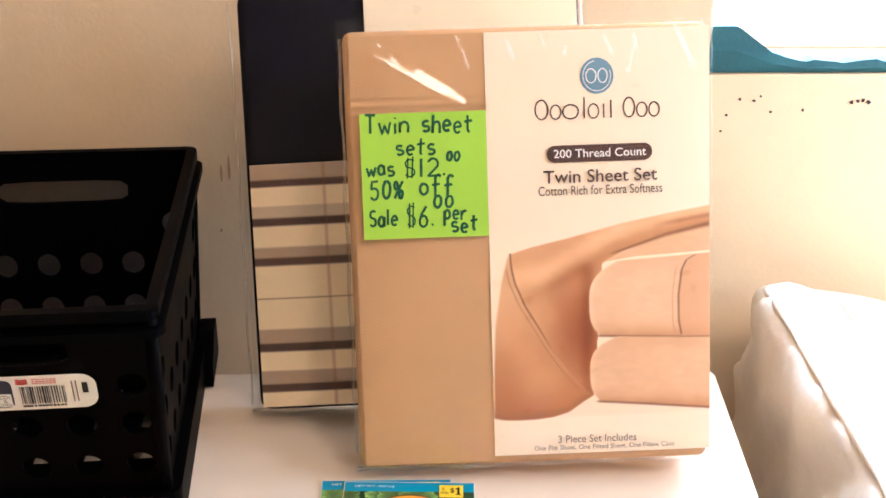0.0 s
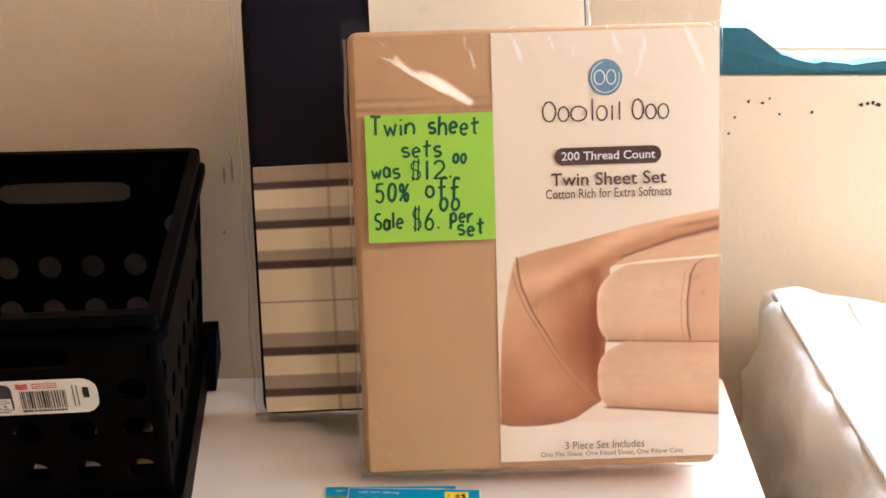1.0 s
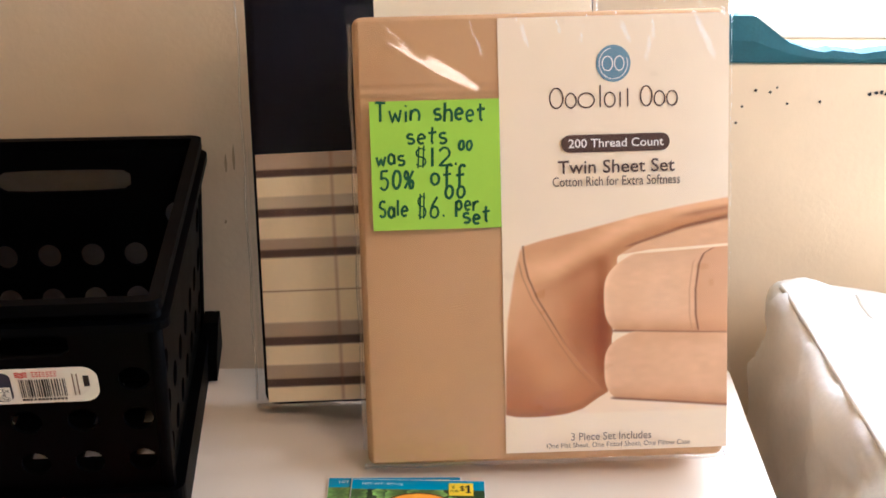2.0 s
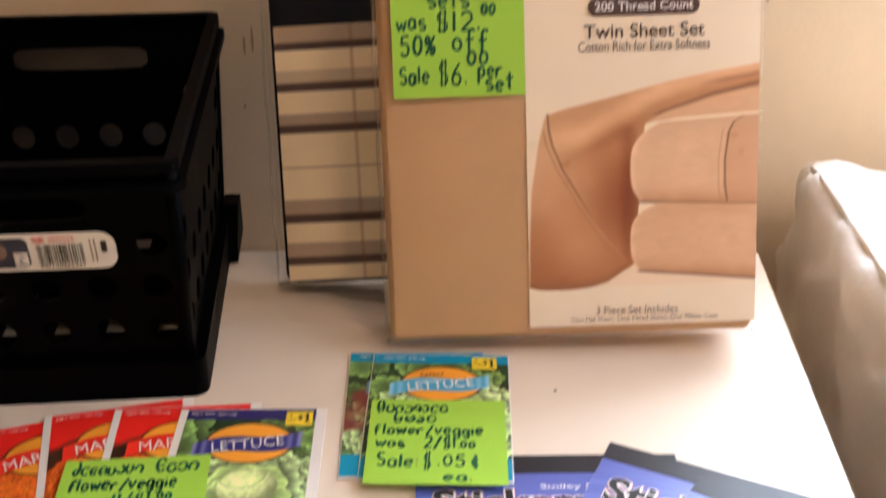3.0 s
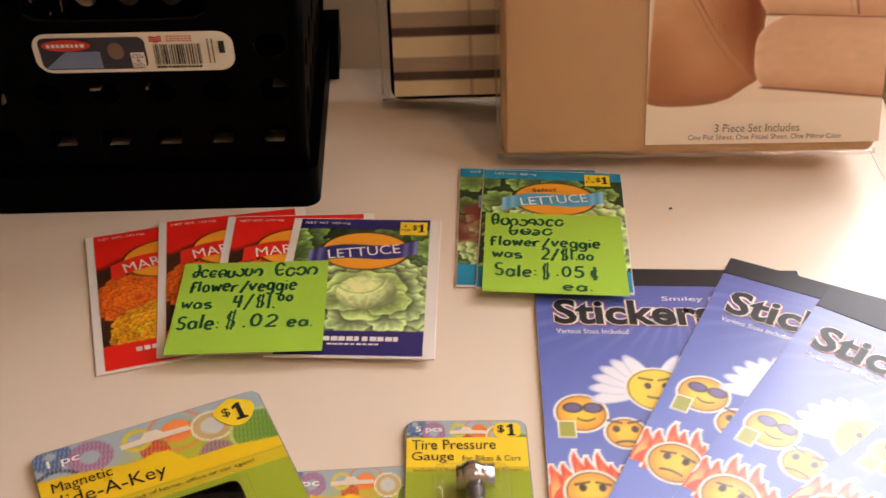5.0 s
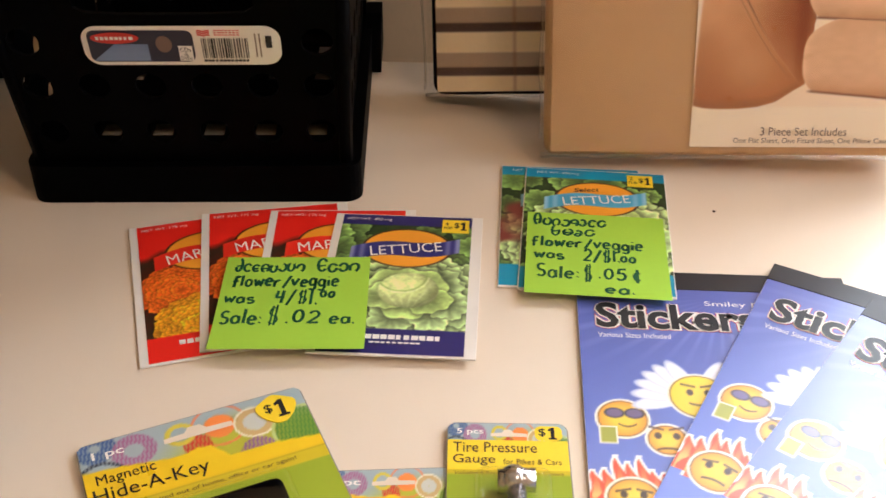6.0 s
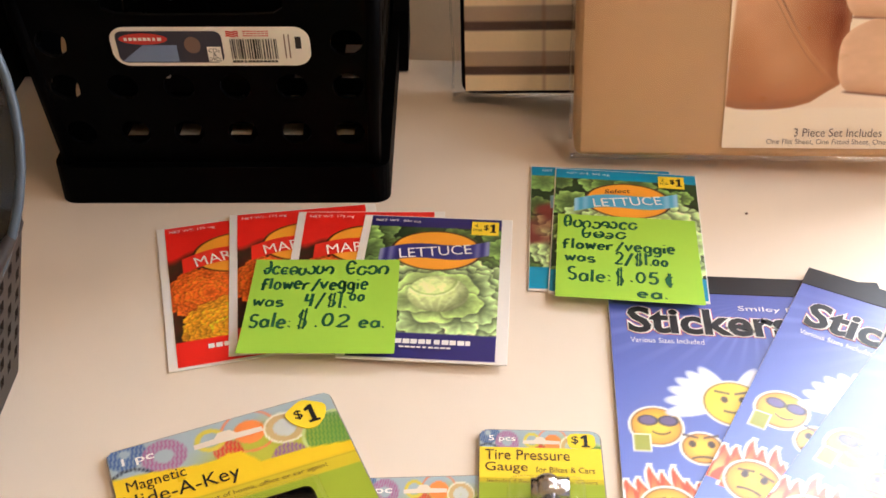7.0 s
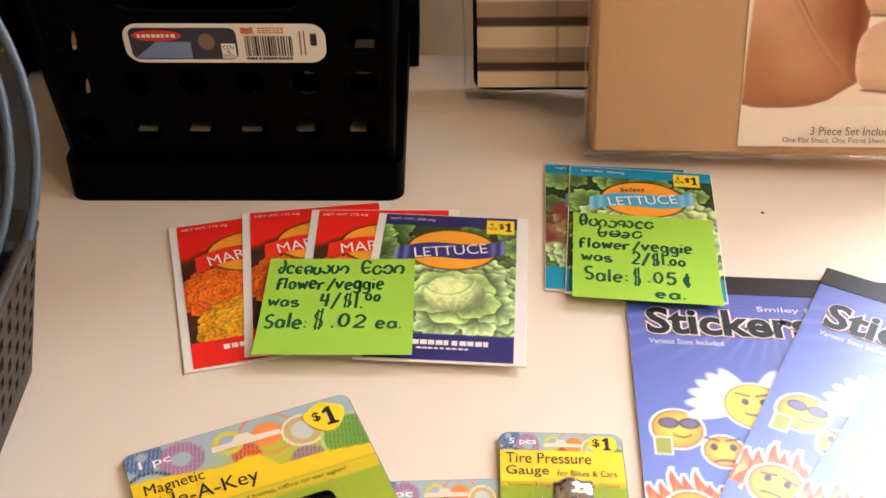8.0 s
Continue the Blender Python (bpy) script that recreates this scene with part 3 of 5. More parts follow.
    img = lay(img, 0.55 * roll, (206, 152, 112))
    img = lay(img, 0.9 * np.exp(-((X - seam) / 0.6) ** 2) * soft_step(81 - Y, 1) * soft_step(Y - 131, 1), (118, 74, 52))
    img = lay(img, 0.5 * np.exp(-((X - seam + 3.8) / 0.5) ** 2) * soft_step(82 - Y, 1) * soft_step(Y - 124, 2), (184, 134, 100))
    return img


PACK = pose(-0.0011, -0.0094, 0.012, -17.1, -2.1, -1.0)


def sheet_package():
    w, h, d = 0.2215, 0.2735, 0.040
    ob = thing("sheet_set_package", PACK, "tan twin sheet set in clear plastic with a cream printed insert", "sheet set")
    bulge = puff(w, h, 0.003)
    part("folded_sheet", soft_body(w, h, d, 0.006), M_TAN, ob, "folded tan cotton sheet", True)
    crease = lambda x, y: bulge(x, y) + 0.0004 + 0.0012 * (speckle(x, y, 0.035, 3) - 0.5) - 0.001 * np.exp(-((y - 0.226) / 0.0012) ** 2) - 0.0008 * np.exp(-((y - 0.2315) / 0.001) ** 2)
    me, xs, ys = sheet(0.004, 0.086, 0.003, h - 0.003, 60, 200, crease)
    link("front_fold", upright(me), M_TAN, ob)
    # insert card with its printed picture
    face = lambda x, y: bulge(x, y) + 0.0009
    me, xs, ys = sheet(0.0856, w + 0.0008, 0.0065, h - 0.003, 270, 520, face)
    link("insert_card", upright(inked(me, sheet_picture(xs, ys))), M_PRINT, ob, "cream card printed with folded tan sheets")
    put = lambda name, bm, mat, lift=0.0019, label="": part(name, on(bm, bulge, lift), mat, ob, label)
    put("logo", flat(ring_of(0.1533, 0.2426, 0.0102, 0.0108, 40)), M_BLUEINK, 0.0012, "round blue-grey emblem")
    put("logo_line", join(stroke(arc(0.1533, 0.2426, 0.0084, 0.009, 100, 380, 30), 0.0005, 0), stroke(ring_of(0.1498, 0.2426, 0.0031, 0.0042, 20) + [(0.1529, 0.2426)], 0.0007, 0), stroke(ring_of(0.1568, 0.2426, 0.0028, 0.0042, 20) + [(0.1596, 0.2426)], 0.0007, 0)), M_WHITE, 0.0016)
    # the maker's name, as plain rings and strokes of its size
    x, shapes = 0.1155, []
    for wd, hi in ((9.2, 11), (7.4, 8), (11.2, 8), (4.2, 12), (7.4, 8), (4.4, 8), (4.4, 10), (5, 0), (8, 11), (7.4, 8), (7.4, 8)):
        if hi:
            a, b = wd * 0.00085, hi * 0.00107
            if wd > 5:
                shapes.append(stroke(ring_of(x + a / 2, 0.2172 + b / 2, a / 2, b / 2, 22) + [(x + a, 0.2172 + b / 2)], 0.00085, 0))
            else:
                shapes.append(stroke([(x + a / 2, 0.2172), (x + a / 2, 0.2172 + b)], 0.00085, 0))
        x += wd * 0.00101
    put("maker_mark", join(*shapes), M_BROWN, 0.0013)
    put("banner", flat(round_rect(0.122, 0.1864, 0.1909, 0.2013, 0.0051, 8)), M_BROWN, 0.0018)
    put("banner_text", words("200 Thread Count", 0.1261, 0.1827, 0.1937, 0.1989, 0, 0, 0.012), M_WHITE, 0.0022)
    put("title_text", words("Twin Sheet Set", 0.1197, 0.1894, 0.1784, 0.1863, 0, 0, 0.008), M_BROWN)
    put("subtitle_text", words("Cotton Rich for Extra Softness", 0.1164, 0.1925, 0.1709, 0.1766, 0), M_BROWN)
    put("contents_text", words("3 Piece Set Includes", 0.1258, 0.1752, 0.0138, 0.0188, 0), M_GREYINK)
    put("contents_list", words("One Flat Sheet, One Fitted Sheet, One Pillow Case", 0.1106, 0.1994, 0.0088, 0.0124, 0), M_GREYINK)

    # clear bag: slack on top, drawn into ridges
    def slack(x, y):
        side = np.clip((-0.002 - x) / 0.006, 0, 1) + np.clip((x - w - 0.002) / 0.006, 0, 1) + np.clip((y - h) / 0.02, 0, 1) * 0.6 + np.clip(-y / 0.006, 0, 1)
        low = bulge(np.clip(x, 0, w), np.clip(y, 0, h))
        y = y + 0.0075
        z = low + 0.0026 - 0.012 * np.clip(side, 0, 1)
        rumple = np.clip((y - 0.236) / 0.03, 0, 1) * np.clip((x - 0.085) / 0.01, 0, 1)
        z = z + 0.0042 * rumple * (speckle(x + 0.3 * (y - 0.27), y * 0.35, 0.011, 51) - 0.5)
        calm = 1 - np.exp(-((((x - 0.045) * 0.478 - (0.2535 - y) * 0.88) / 0.012) ** 4)) * (x < 0.09)
        z = z + (0.0016 * (speckle(x, y, 0.03, 11) - 0.5) + 0.0012 * (speckle(x + y, y - 0.6 * x, 0.012, 27) - 0.5) * soft_step(y - 0.14, 0.05)) * calm
        along = (x - 0.0146) * 0.88 + (0.27 - y) * 0.478
        across = (x - 0.0146) * 0.478 - (0.27 - y) * 0.88 + 0.5 * (along - 0.03) * (along - 0.0695) 
        reach = 0.0016 + 0.0065 * np.clip(np.sin(np.clip(along / 0.072, 0, 1) ** 1.3 * np.pi), 0, 1)
        z = z - (0.34 * (1 + 0.12 * (speckle(x, y, 0.007, 71) - 0.5)) * across + 0.06 * (x - 0.05) - 0.45 * (x - 0.05) ** 2) * np.exp(-(across / reach) ** 4) * np.clip(along / 0.004, 0, 1) * np.clip((0.0725 - along) / 0.004, 0, 1)
        z = z + 0.35 * np.clip(0.07 - along, 0, 0.08) ** 2 * np.exp(-(across / 0.02) ** 4)
        second = across - 0.0065 + 0.12 * along
        z = z - (0.32 * second + 0.085 * (x - 0.03)) * np.exp(-(second / 0.0016) ** 4) * np.clip(along / 0.004, 0, 1) * np.clip((0.032 - along) / 0.004, 0, 1)
        hook = np.hypot((x - 0.0745) / 0.0085, (y - 0.262) / 0.0135) - 1
        z = z - 0.0013 * hook * 3 * np.exp(-(hook / 0.22) ** 2) * np.clip((0.262 - y) / 0.004, 0, 1)
        for cx, cy, s in ((0.072, 0.262, 0.9), (0.158, 0.268, 1.1), (0.172, 0.262, -0.7), (0.205, 0.264, 1.2), (0.133, 0.27, -0.8), (0.098, 0.27, 0.9)):
            u = (x - cx) + s * 0.35 * (y - cy)
            z = z + 0.0022 * np.exp(-(u / 0.0032) ** 2) * np.exp(-((y - cy) / 0.014) ** 2)
        for cx, cy, s in ((0.05, 0.13, 0.5), (0.058, 0.118, 0.7), (0.066, 0.06, 0.9), (0.074, 0.052, 0.8), (0.06, 0.045, 1.1), (0.03, 0.09, -0.5)):
            u = (y - cy) - s * (x - cx)
            z = z + 0.0012 * np.exp(-(u / 0.0024) ** 2) * np.exp(-((x - cx) / 0.012) ** 2)
        return z

    me, xs, ys = sheet(-0.003, w + 0.0028, -0.003, h + 0.007, 260, 320, slack)
    bag = link("clear_bag", upright(me), M_FILM, ob, "clear plastic bag with glossy creases")
    bag.visible_shadow = False
    for x, r in ((-0.0022, 0.0012), (w + 0.0016, 0.001)):
        rim = part("bag_seam", tube([(x + 0.0005 * math.sin(k * 0.7), 0.011, 0.008 + 0.262 * k / 40) for k in range(41)], r, 6), M_SEAM, ob, "glossy welded seam", True)
        rim.visible_shadow = False
    part("bag_seam", tube([(-0.002 + (w + 0.003) * k / 40, 0.005, -0.0008 + 0.0006 * math.sin(k * 0.8)) for k in range(41)], 0.0017, 8), M_SEAM, ob, "glossy welded seam", True).visible_shadow = False
    return ob


sheet_package()


def striped_package():
    w, h, d = 0.2315, 0.286, 0.028
    ob = thing("sheet_set_package", pose(-0.0718, 0.062, 0.0108, -22, -3.9, -2.9), "navy and striped sheet set in clear plastic, leaning back", "sheet set")
    bulge = puff(w, h, 0.004)
    part("folded_sheet", soft_body(w, h, d, 0.008), M_NAVY, ob, "folded dark navy sheet", True)
    me, xs, ys = sheet(0.0035, 0.12, 0.003, 0.1688, 60, 240, lambda x, y: bulge(x, y) + 0.0008 + 0.001 * (speckle(x, y, 0.03, 8) - 0.5))
    cream, grey, dark = (246, 226, 190), (182, 160, 138), (92, 70, 62)
    img = np.ones((*xs.shape, 3)) * np.array(cream, float)
    for top, low, rgb in ((0.1688, 0.1585, grey), (0.1585, 0.1535, dark), (0.1405, 0.1325, (205, 186, 160)), (0.1325, 0.127, dark), (0.1125, 0.1055, grey), (0.1055, 0.1, dark), (0.0565, 0.047, grey), (0.047, 0.0412, dark), (0.028, 0.0188, grey), (0.0188, 0.0132, dark)):
        img = lay(img, soft_step(ys - top, 0.0012) * soft_step(low - ys, 0.0012), rgb)
    img = lay(img, 0.8 * np.exp(-((ys - 0.0776) / 0.0005) ** 2), (150, 112, 84))
    img = lay(img, 0.85 * np.exp(-((xs - 0.0535) / 0.0005) ** 2), (138, 84, 58))
    link("striped_fold", upright(inked(me, img)), M_CLOTH, ob, "cream, grey and brown striped cotton fold")
    me, xs, ys = sheet(0.0872, w - 0.002, 0.006, h - 0.006, 40, 60, lambda x, y: bulge(x, y) + 0.0022)
    link("insert_card", upright(inked(me, np.ones((*xs.shape, 3)) * np.array((250, 236, 205.0)))), M_PRINT, ob, "plain cream insert card")

    def slack(x, y):
        side = np.clip((0.002 - x) / 0.007, 0, 1) + np.clip((x - w) / 0.006, 0, 1) + np.clip((y - h) / 0.02, 0, 1) + np.clip(-y / 0.005, 0, 1)
        return bulge(np.clip(x, 0, w), np.clip(y, 0, h)) + 0.004 - 0.014 * np.clip(side, 0, 1) + 0.0024 * (speckle(x, y, 0.05, 21) - 0.5)

    me, xs, ys = sheet(-0.007, w + 0.006, -0.003, h + 0.004, 110, 140, slack)
    bag = link("clear_bag", upright(me), M_THIN, ob, "clear plastic bag with glossy creases")
    bag.visible_shadow = False
    rim = part("bag_seam", tube([(-0.0055 + 0.0006 * math.sin(k * 0.6), 0.006, 0.004 + 0.276 * k / 40) for k in range(41)], 0.0008, 6), M_SEAM, ob, smooth=True)
    rim.visible_shadow = False
    part("bag_seam", tube([(-0.005 + (w + 0.006) * k / 40, 0.004, 0.0002 + 0.0006 * math.sin(k * 0.9)) for k in range(41)], 0.0014, 6), M_SEAM, ob, "glossy welded seam", True).visible_shadow = False
    return ob


striped_package()


# ---- sticky notes ----


def note(m, lift, lines, label):
    s = 0.0762
    ob = thing("sticky_note", m, label, "sticky note", "handwritten price notes")
    curl = lambda x, y: lift * np.clip((s * 0.6 - y) / (s * 0.6), 0, 1) ** 2
    me, xs, ys = sheet(0, s, 0, s, 16, 16, curl)
    link("paper", me, M_NOTE, ob)
    for name, bm in lines:
        for v in bm.verts:
            v.co.z = float(curl(v.co.x, v.co.y)) + 0.00025
        ink = part(name, bm, M_INK, ob)
        if name == "handwritten_mark":
            tagged(ink, kind="stuff")
    return ob


def hand(body, x0, x1, y0, y1, seed):
    s = 0.0762
    return "handwriting", handwriting(body, x0 * s, x1 * s, y0 * s, y1 * s, 0, seed)


def mark(x0, x1, y0, y1, seed, letters):
    s = 0.0762
    return "handwritten_mark", scrawl(x0 * s, x1 * s, y0 * s, y1 * s, 0, seed, letters)


note(PACK @ pose(0.0092, -0.0066, 0.148) @ UP, 0.0, [
    hand("Twin", 0.03, 0.4, 0.84, 0.98, 1), hand("sheet", 0.48, 0.9, 0.84, 0.98, 2), hand("sets", 0.27, 0.6, 0.67, 0.79, 3),
    hand("was", 0.03, 0.27, 0.51, 0.63, 4), hand("$12.", 0.32, 0.68, 0.49, 0.63, 5), hand("00", 0.67, 0.79, 0.61, 0.68, 6),
    hand("50%", 0.05, 0.33, 0.33, 0.47, 7), hand("off", 0.44, 0.74, 0.34, 0.49, 8), hand("Sale", 0.04, 0.28, 0.11, 0.24, 9),
    hand("$6.", 0.33, 0.57, 0.1, 0.27, 10), hand("00", 0.55, 0.73, 0.24, 0.33, 11), hand("per", 0.64, 0.84, 0.14, 0.26, 12), hand("set", 0.69, 0.92, 0.04, 0.16, 13)],
    "lime green sticky note with green handwriting on the plastic wrap")
note(pose(-0.1677, -0.1882, 0.0062, 0, 0, 3.2), 0.002, [
    mark(0.07, 0.55, 0.83, 0.97, 1, 8), mark(0.64, 0.93, 0.83, 0.97, 2, 4), hand("flower/veggie", 0.06, 0.8, 0.67, 0.79, 22),
    hand("was", 0.03, 0.25, 0.49, 0.59, 23), hand("4/$1.", 0.37, 0.67, 0.48, 0.62, 24), hand("00", 0.67, 0.78, 0.55, 0.61, 25),
    hand("Sale:", 0.03, 0.32, 0.27, 0.41, 26), hand("$", 0.34, 0.43, 0.26, 0.43, 27), hand(".02", 0.46, 0.7, 0.28, 0.41, 28), hand("ea.", 0.75, 0.93, 0.27, 0.38, 29)],
    "lime green sticky note with green handwriting on red seed packets")
note(pose(-0.014, -0.134, 0.0045, 0, 0, -2.4), 0.002, [
    mark(0.05, 0.58, 0.84, 0.98, 3, 8), mark(0.18, 0.5, 0.72, 0.84, 4, 4), hand("flower/veggie", 0.03, 0.84, 0.58, 0.69, 32),
    hand("was", 0.05, 0.28, 0.43, 0.53, 33), hand("2/$1.", 0.4, 0.67, 0.42, 0.55, 34), hand("00", 0.66, 0.78, 0.43, 0.49, 35),
    hand("Sale:", 0.07, 0.38, 0.2, 0.34, 36), hand("$", 0.4, 0.47, 0.19, 0.37, 37), hand(".05", 0.5, 0.71, 0.22, 0.34, 38), hand("¢", 0.74, 0.81, 0.2, 0.36, 39), hand("ea.", 0.54, 0.76, 0.04, 0.14, 40)],
    "lime green sticky note with green handwriting on blue seed packets")

# ---- seed packets ----
PW, PH = 0.083, 0.1193


def blobs(img, xs, ys, spots, rim, shade, lobes):
    """Overlapping ruffled leaves or petals, each with a lit rim, a darker heart and a thin shadow round it."""
    for k, (cx, cy, r, rgb) in enumerate(spots):
        dx, dy = xs - cx, ys - cy
        ang = np.arctan2(dy, dx)
        edge = 1 + 0.1 * np.sin(ang * lobes + k * 1.7) + 0.05 * np.sin(ang * (2 * lobes + 3) + k)
        rad = np.hypot(dx, dy) / r / edge
        img = img * (1 - shade * np.exp(-(np.clip(rad - 1, 0, 9) / 0.16) ** 2) * (rad > 1))[..., None]
        m = soft_step((rad - 1) * r, 0.0005)[..., None]
        vein = 0.1 * np.sin(ang * lobes * 1.5 + 2 * rad + k)
        light = 0.62 + rim * np.clip(rad, 0, 1) ** 2 + vein * rad
        img = img * (1 - m) + np.clip(np.array(rgb, float) * light[..., None], 0, 250) * m
    return img


def marigold_art(xs, ys):
    img = np.ones((*xs.shape, 3)) * np.array((84, 30, 20.0))
    img = lay(img, (speckle(xs, ys, 0.012, 30) - 0.45) * 2, (34, 44, 22))
    rnd = random.Random(12)
    for cx, cy, r, rgb in ((0.062, 0.06, 0.019, (192, 70, 16)), (0.068, 0.03, 0.018, (200, 92, 18)), (0.024, 0.058, 0.0225, (212, 90, 20)), (0.033, 0.029, 0.024, (212, 140, 22))):
        spots = []
        for ring, n in ((1.0, 26), (0.86, 24), (0.72, 20), (0.57, 17), (0.42, 13), (0.27, 9), (0.1, 4)):
            for k in range(n):
                a = 6.283 * (k + rnd.random() * 0.8) / n
                t = rnd.uniform(0.82, 1.12) * (1.12 - 0.2 * ring)
                spots.append((cx + r * ring * 0.84 * math.cos(a), cy + r * ring * 0.74 * math.sin(a) - 0.0012, r * rnd.uniform(0.17, 0.24), [c * t * 1.62 for c in rgb]))
        img = blobs(img, xs, ys, spots, 0.24, 0.16, 5)
    return img * (0.9 + 0.2 * speckle(xs, ys, 0.003, 61))[..., None]


def lettuce_art(xs, ys, seed=0, cx=0.046, cy=0.05):
    """A pale cabbage-like head in a rosette of wavy veined leaves."""
    img = np.ones((*xs.shape, 3)) * np.array((40, 60, 30.0))
    rnd = random.Random(40 + seed)
    spots = []
    for k in range(46):
        t = rnd.uniform(0.7, 1.1)
        spots.append((rnd.uniform(0, PW), rnd.uniform(0.008, 0.108), rnd.uniform(0.006, 0.012), [c * t for c in (126, 160, 82)]))
    for ring, n, size in ((0.037, 13, 0.0125), (0.03, 12, 0.0135), (0.022, 9, 0.0135)):
        for k in range(n):
            a = 6.283 * (k + rnd.random() * 0.7) / n
            t = rnd.uniform(0.85, 1.1)
            spots.append((cx + ring * math.cos(a), cy - 0.006 + ring * 0.74 * math.sin(a), size * rnd.uniform(0.8, 1.15), [c * t for c in (190, 216, 144)]))
    img = blobs(img, xs, ys, spots, 0.5, 0.3, 6)
    heart = [(cx - 0.001, cy, 0.0205, (182, 208, 122)), (cx + 0.011, cy - 0.006, 0.0115, (178, 204, 118)), (cx - 0.012, cy - 0.004, 0.0112, (184, 208, 126))]
    img = blobs(img, xs, ys, heart, 0.4, 0.3, 3)
    # smooth ball with veins that spread from its foot
    dx, dy = xs - cx, ys - cy - 0.001
    rad = np.hypot(dx, dy * 1.08) / 0.0158
    ball = soft_step((rad - 1) * 0.0158, 0.0008)
    vein = np.abs(np.sin(np.arctan2(dx, dy + 0.019) * 9 + 1.4 * speckle(xs, ys, 0.01, 44))) ** 6
    light = np.clip(1.02 - 0.3 * rad**2 + 0.012 * (dy - dx) / 0.001, 0.55, 1.14)
    img = img * (1 - ball[..., None]) + np.clip(np.array((206, 220, 142.0)) * light[..., None] + 16 * vein[..., None], 0, 250) * ball[..., None]
    fold = np.hypot(dx + 0.004, dy - 0.012) - 0.013
    img = lay(img, 0.55 * ball * np.exp(-(fold / 0.0007) ** 2), (120, 150, 66))
    img = lay(img, 0.45 * ball * np.exp(-((fold - 0.0012) / 0.0007) ** 2), (236, 244, 190))
    mottle = 0.86 + 0.3 * speckle(xs, ys, 0.005, 33 + seed) + 0.22 * speckle(xs, ys, 0.0016, 63 + seed, 2)
    return img * mottle[..., None]


def packet(m, band, art, title, ribbon, weight, price, label, margin=True):
    """A flat paper seed packet, printed on its face, with a pale paper border."""
    ob = thing("seed_packet", m, label, "seed packet", "seed packets on the table")
    part("envelope", box(0, PW, 0, PH, 0, 0.0008, 0.0002, 1), M_LABEL, ob)
    a, b = (0.0045, PW - 0.006) if margin else (0.0006, PW - 0.0006)
    me, xs, ys = sheet(a, b, 0.0015, PH - 0.001, 150, 210, lambda x, y: 0.001 + 0.0004 * np.sin(np.clip(x / PW, 0, 1) * np.pi) * np.sin(np.clip(y / PH, 0, 1) * np.pi))
    img = art(xs, ys)
    top = PH - ys
    img = lay(img, soft_step(top - (0.0105 if band[0] < 200 else 0.0305 + 0.003 * np.sin(xs * 260)), 0.0006 if band[0] < 200 else 0.006), band)
    img = lay(img, soft_step(0.0995 - top, 0.0006), band)
    oval = np.hypot((xs - 0.0425) / 0.0235, (top - 0.0315) / 0.0168)
    img = lay(img, soft_step((oval - 1.06) * 0.0168, 0.0005), (70, 40, 20))
    img = lay(img, soft_step((oval - 1) * 0.0168, 0.0005), (246, 164, 40))
    bend = 0.0325 - 0.16 * (xs - 0.0425) + 0.0022 * np.sin((xs - 0.0425) / 0.028 * np.pi)
    rib = soft_step(np.abs(top - bend) - 0.0064, 0.0005) * soft_step(np.abs(xs - 0.0415) - 0.0295, 0.0005)
    img = lay(img, rib, ribbon)
    img = lay(img, rib * (0.5 if ribbon[2] > 80 else 0) * np.clip((np.abs(xs - 0.0415) - 0.019) / 0.006, 0, 1) * (0.5 + 0.5 * np.sin(xs * 1100)), (225, 232, 250))
    link("printed_face", inked(me, img), M_PAPER, ob)
    lift = 0.0016
    part("title_text", words(title, 0.0185 if len(title) > 7 else 0.0225, (0.069 if len(title) > 7 else 0.0615), PH - 0.0368, PH - 0.0284, lift, 0, 0.0, 9), M_WHITE, ob)
    part("weight_text", words(weight, 0.007, 0.032, PH - 0.0072, PH - 0.0044, 0.0014), M_WHITE, ob)
    part("maker_mark", bars(0.02, 0.066, 0.0118, 0.0152, 0.0014, 12, 5), M_WHITE, ob)
    part("small_print", bars(0.03, 0.056, 0.0088, 0.01, 0.0014, 9, 6), M_WHITE, ob)
    if price:
        y = PH - 0.0165
        part("price_patch", flat([(0.0605, y), (0.0755, y), (0.0755, y + 0.0125), (0.0605, y + 0.0125)], 0.0015), M_YELLOW, ob)
        part("price_text", join(words("$", 0.0672, 0.07, y + 0.004, y + 0.0095, 0.0017, 0, 0.01), one_mark(0.0704, 0.0744, y + 0.0025, y + 0.0102, 0.0017), words(price, 0.062, 0.064, y + 0.007, y + 0.0098, 0.0017), words("FOR", 0.0615, 0.0665, y + 0.0032, y + 0.0056, 0.0017)), M_DARK, ob)
    if not margin:
        part("variety_text", words("Select", 0.029, 0.044, PH - 0.0245, PH - 0.0205, 0.0016, 0.2, 0.01, 8), M_BROWN, ob)
    return ob


RED, VIOLET, TEALBAND = (236, 36, 22), (42, 36, 104), (30, 146, 182)


def corner_pose(tlx, tly, z, turn):
    """The pose of a packet from the place of its upper left corner."""
    a = radians(turn)
    return pose(tlx + PH * math.sin(a), tly - PH * math.cos(a), z, 0, 0, turn)


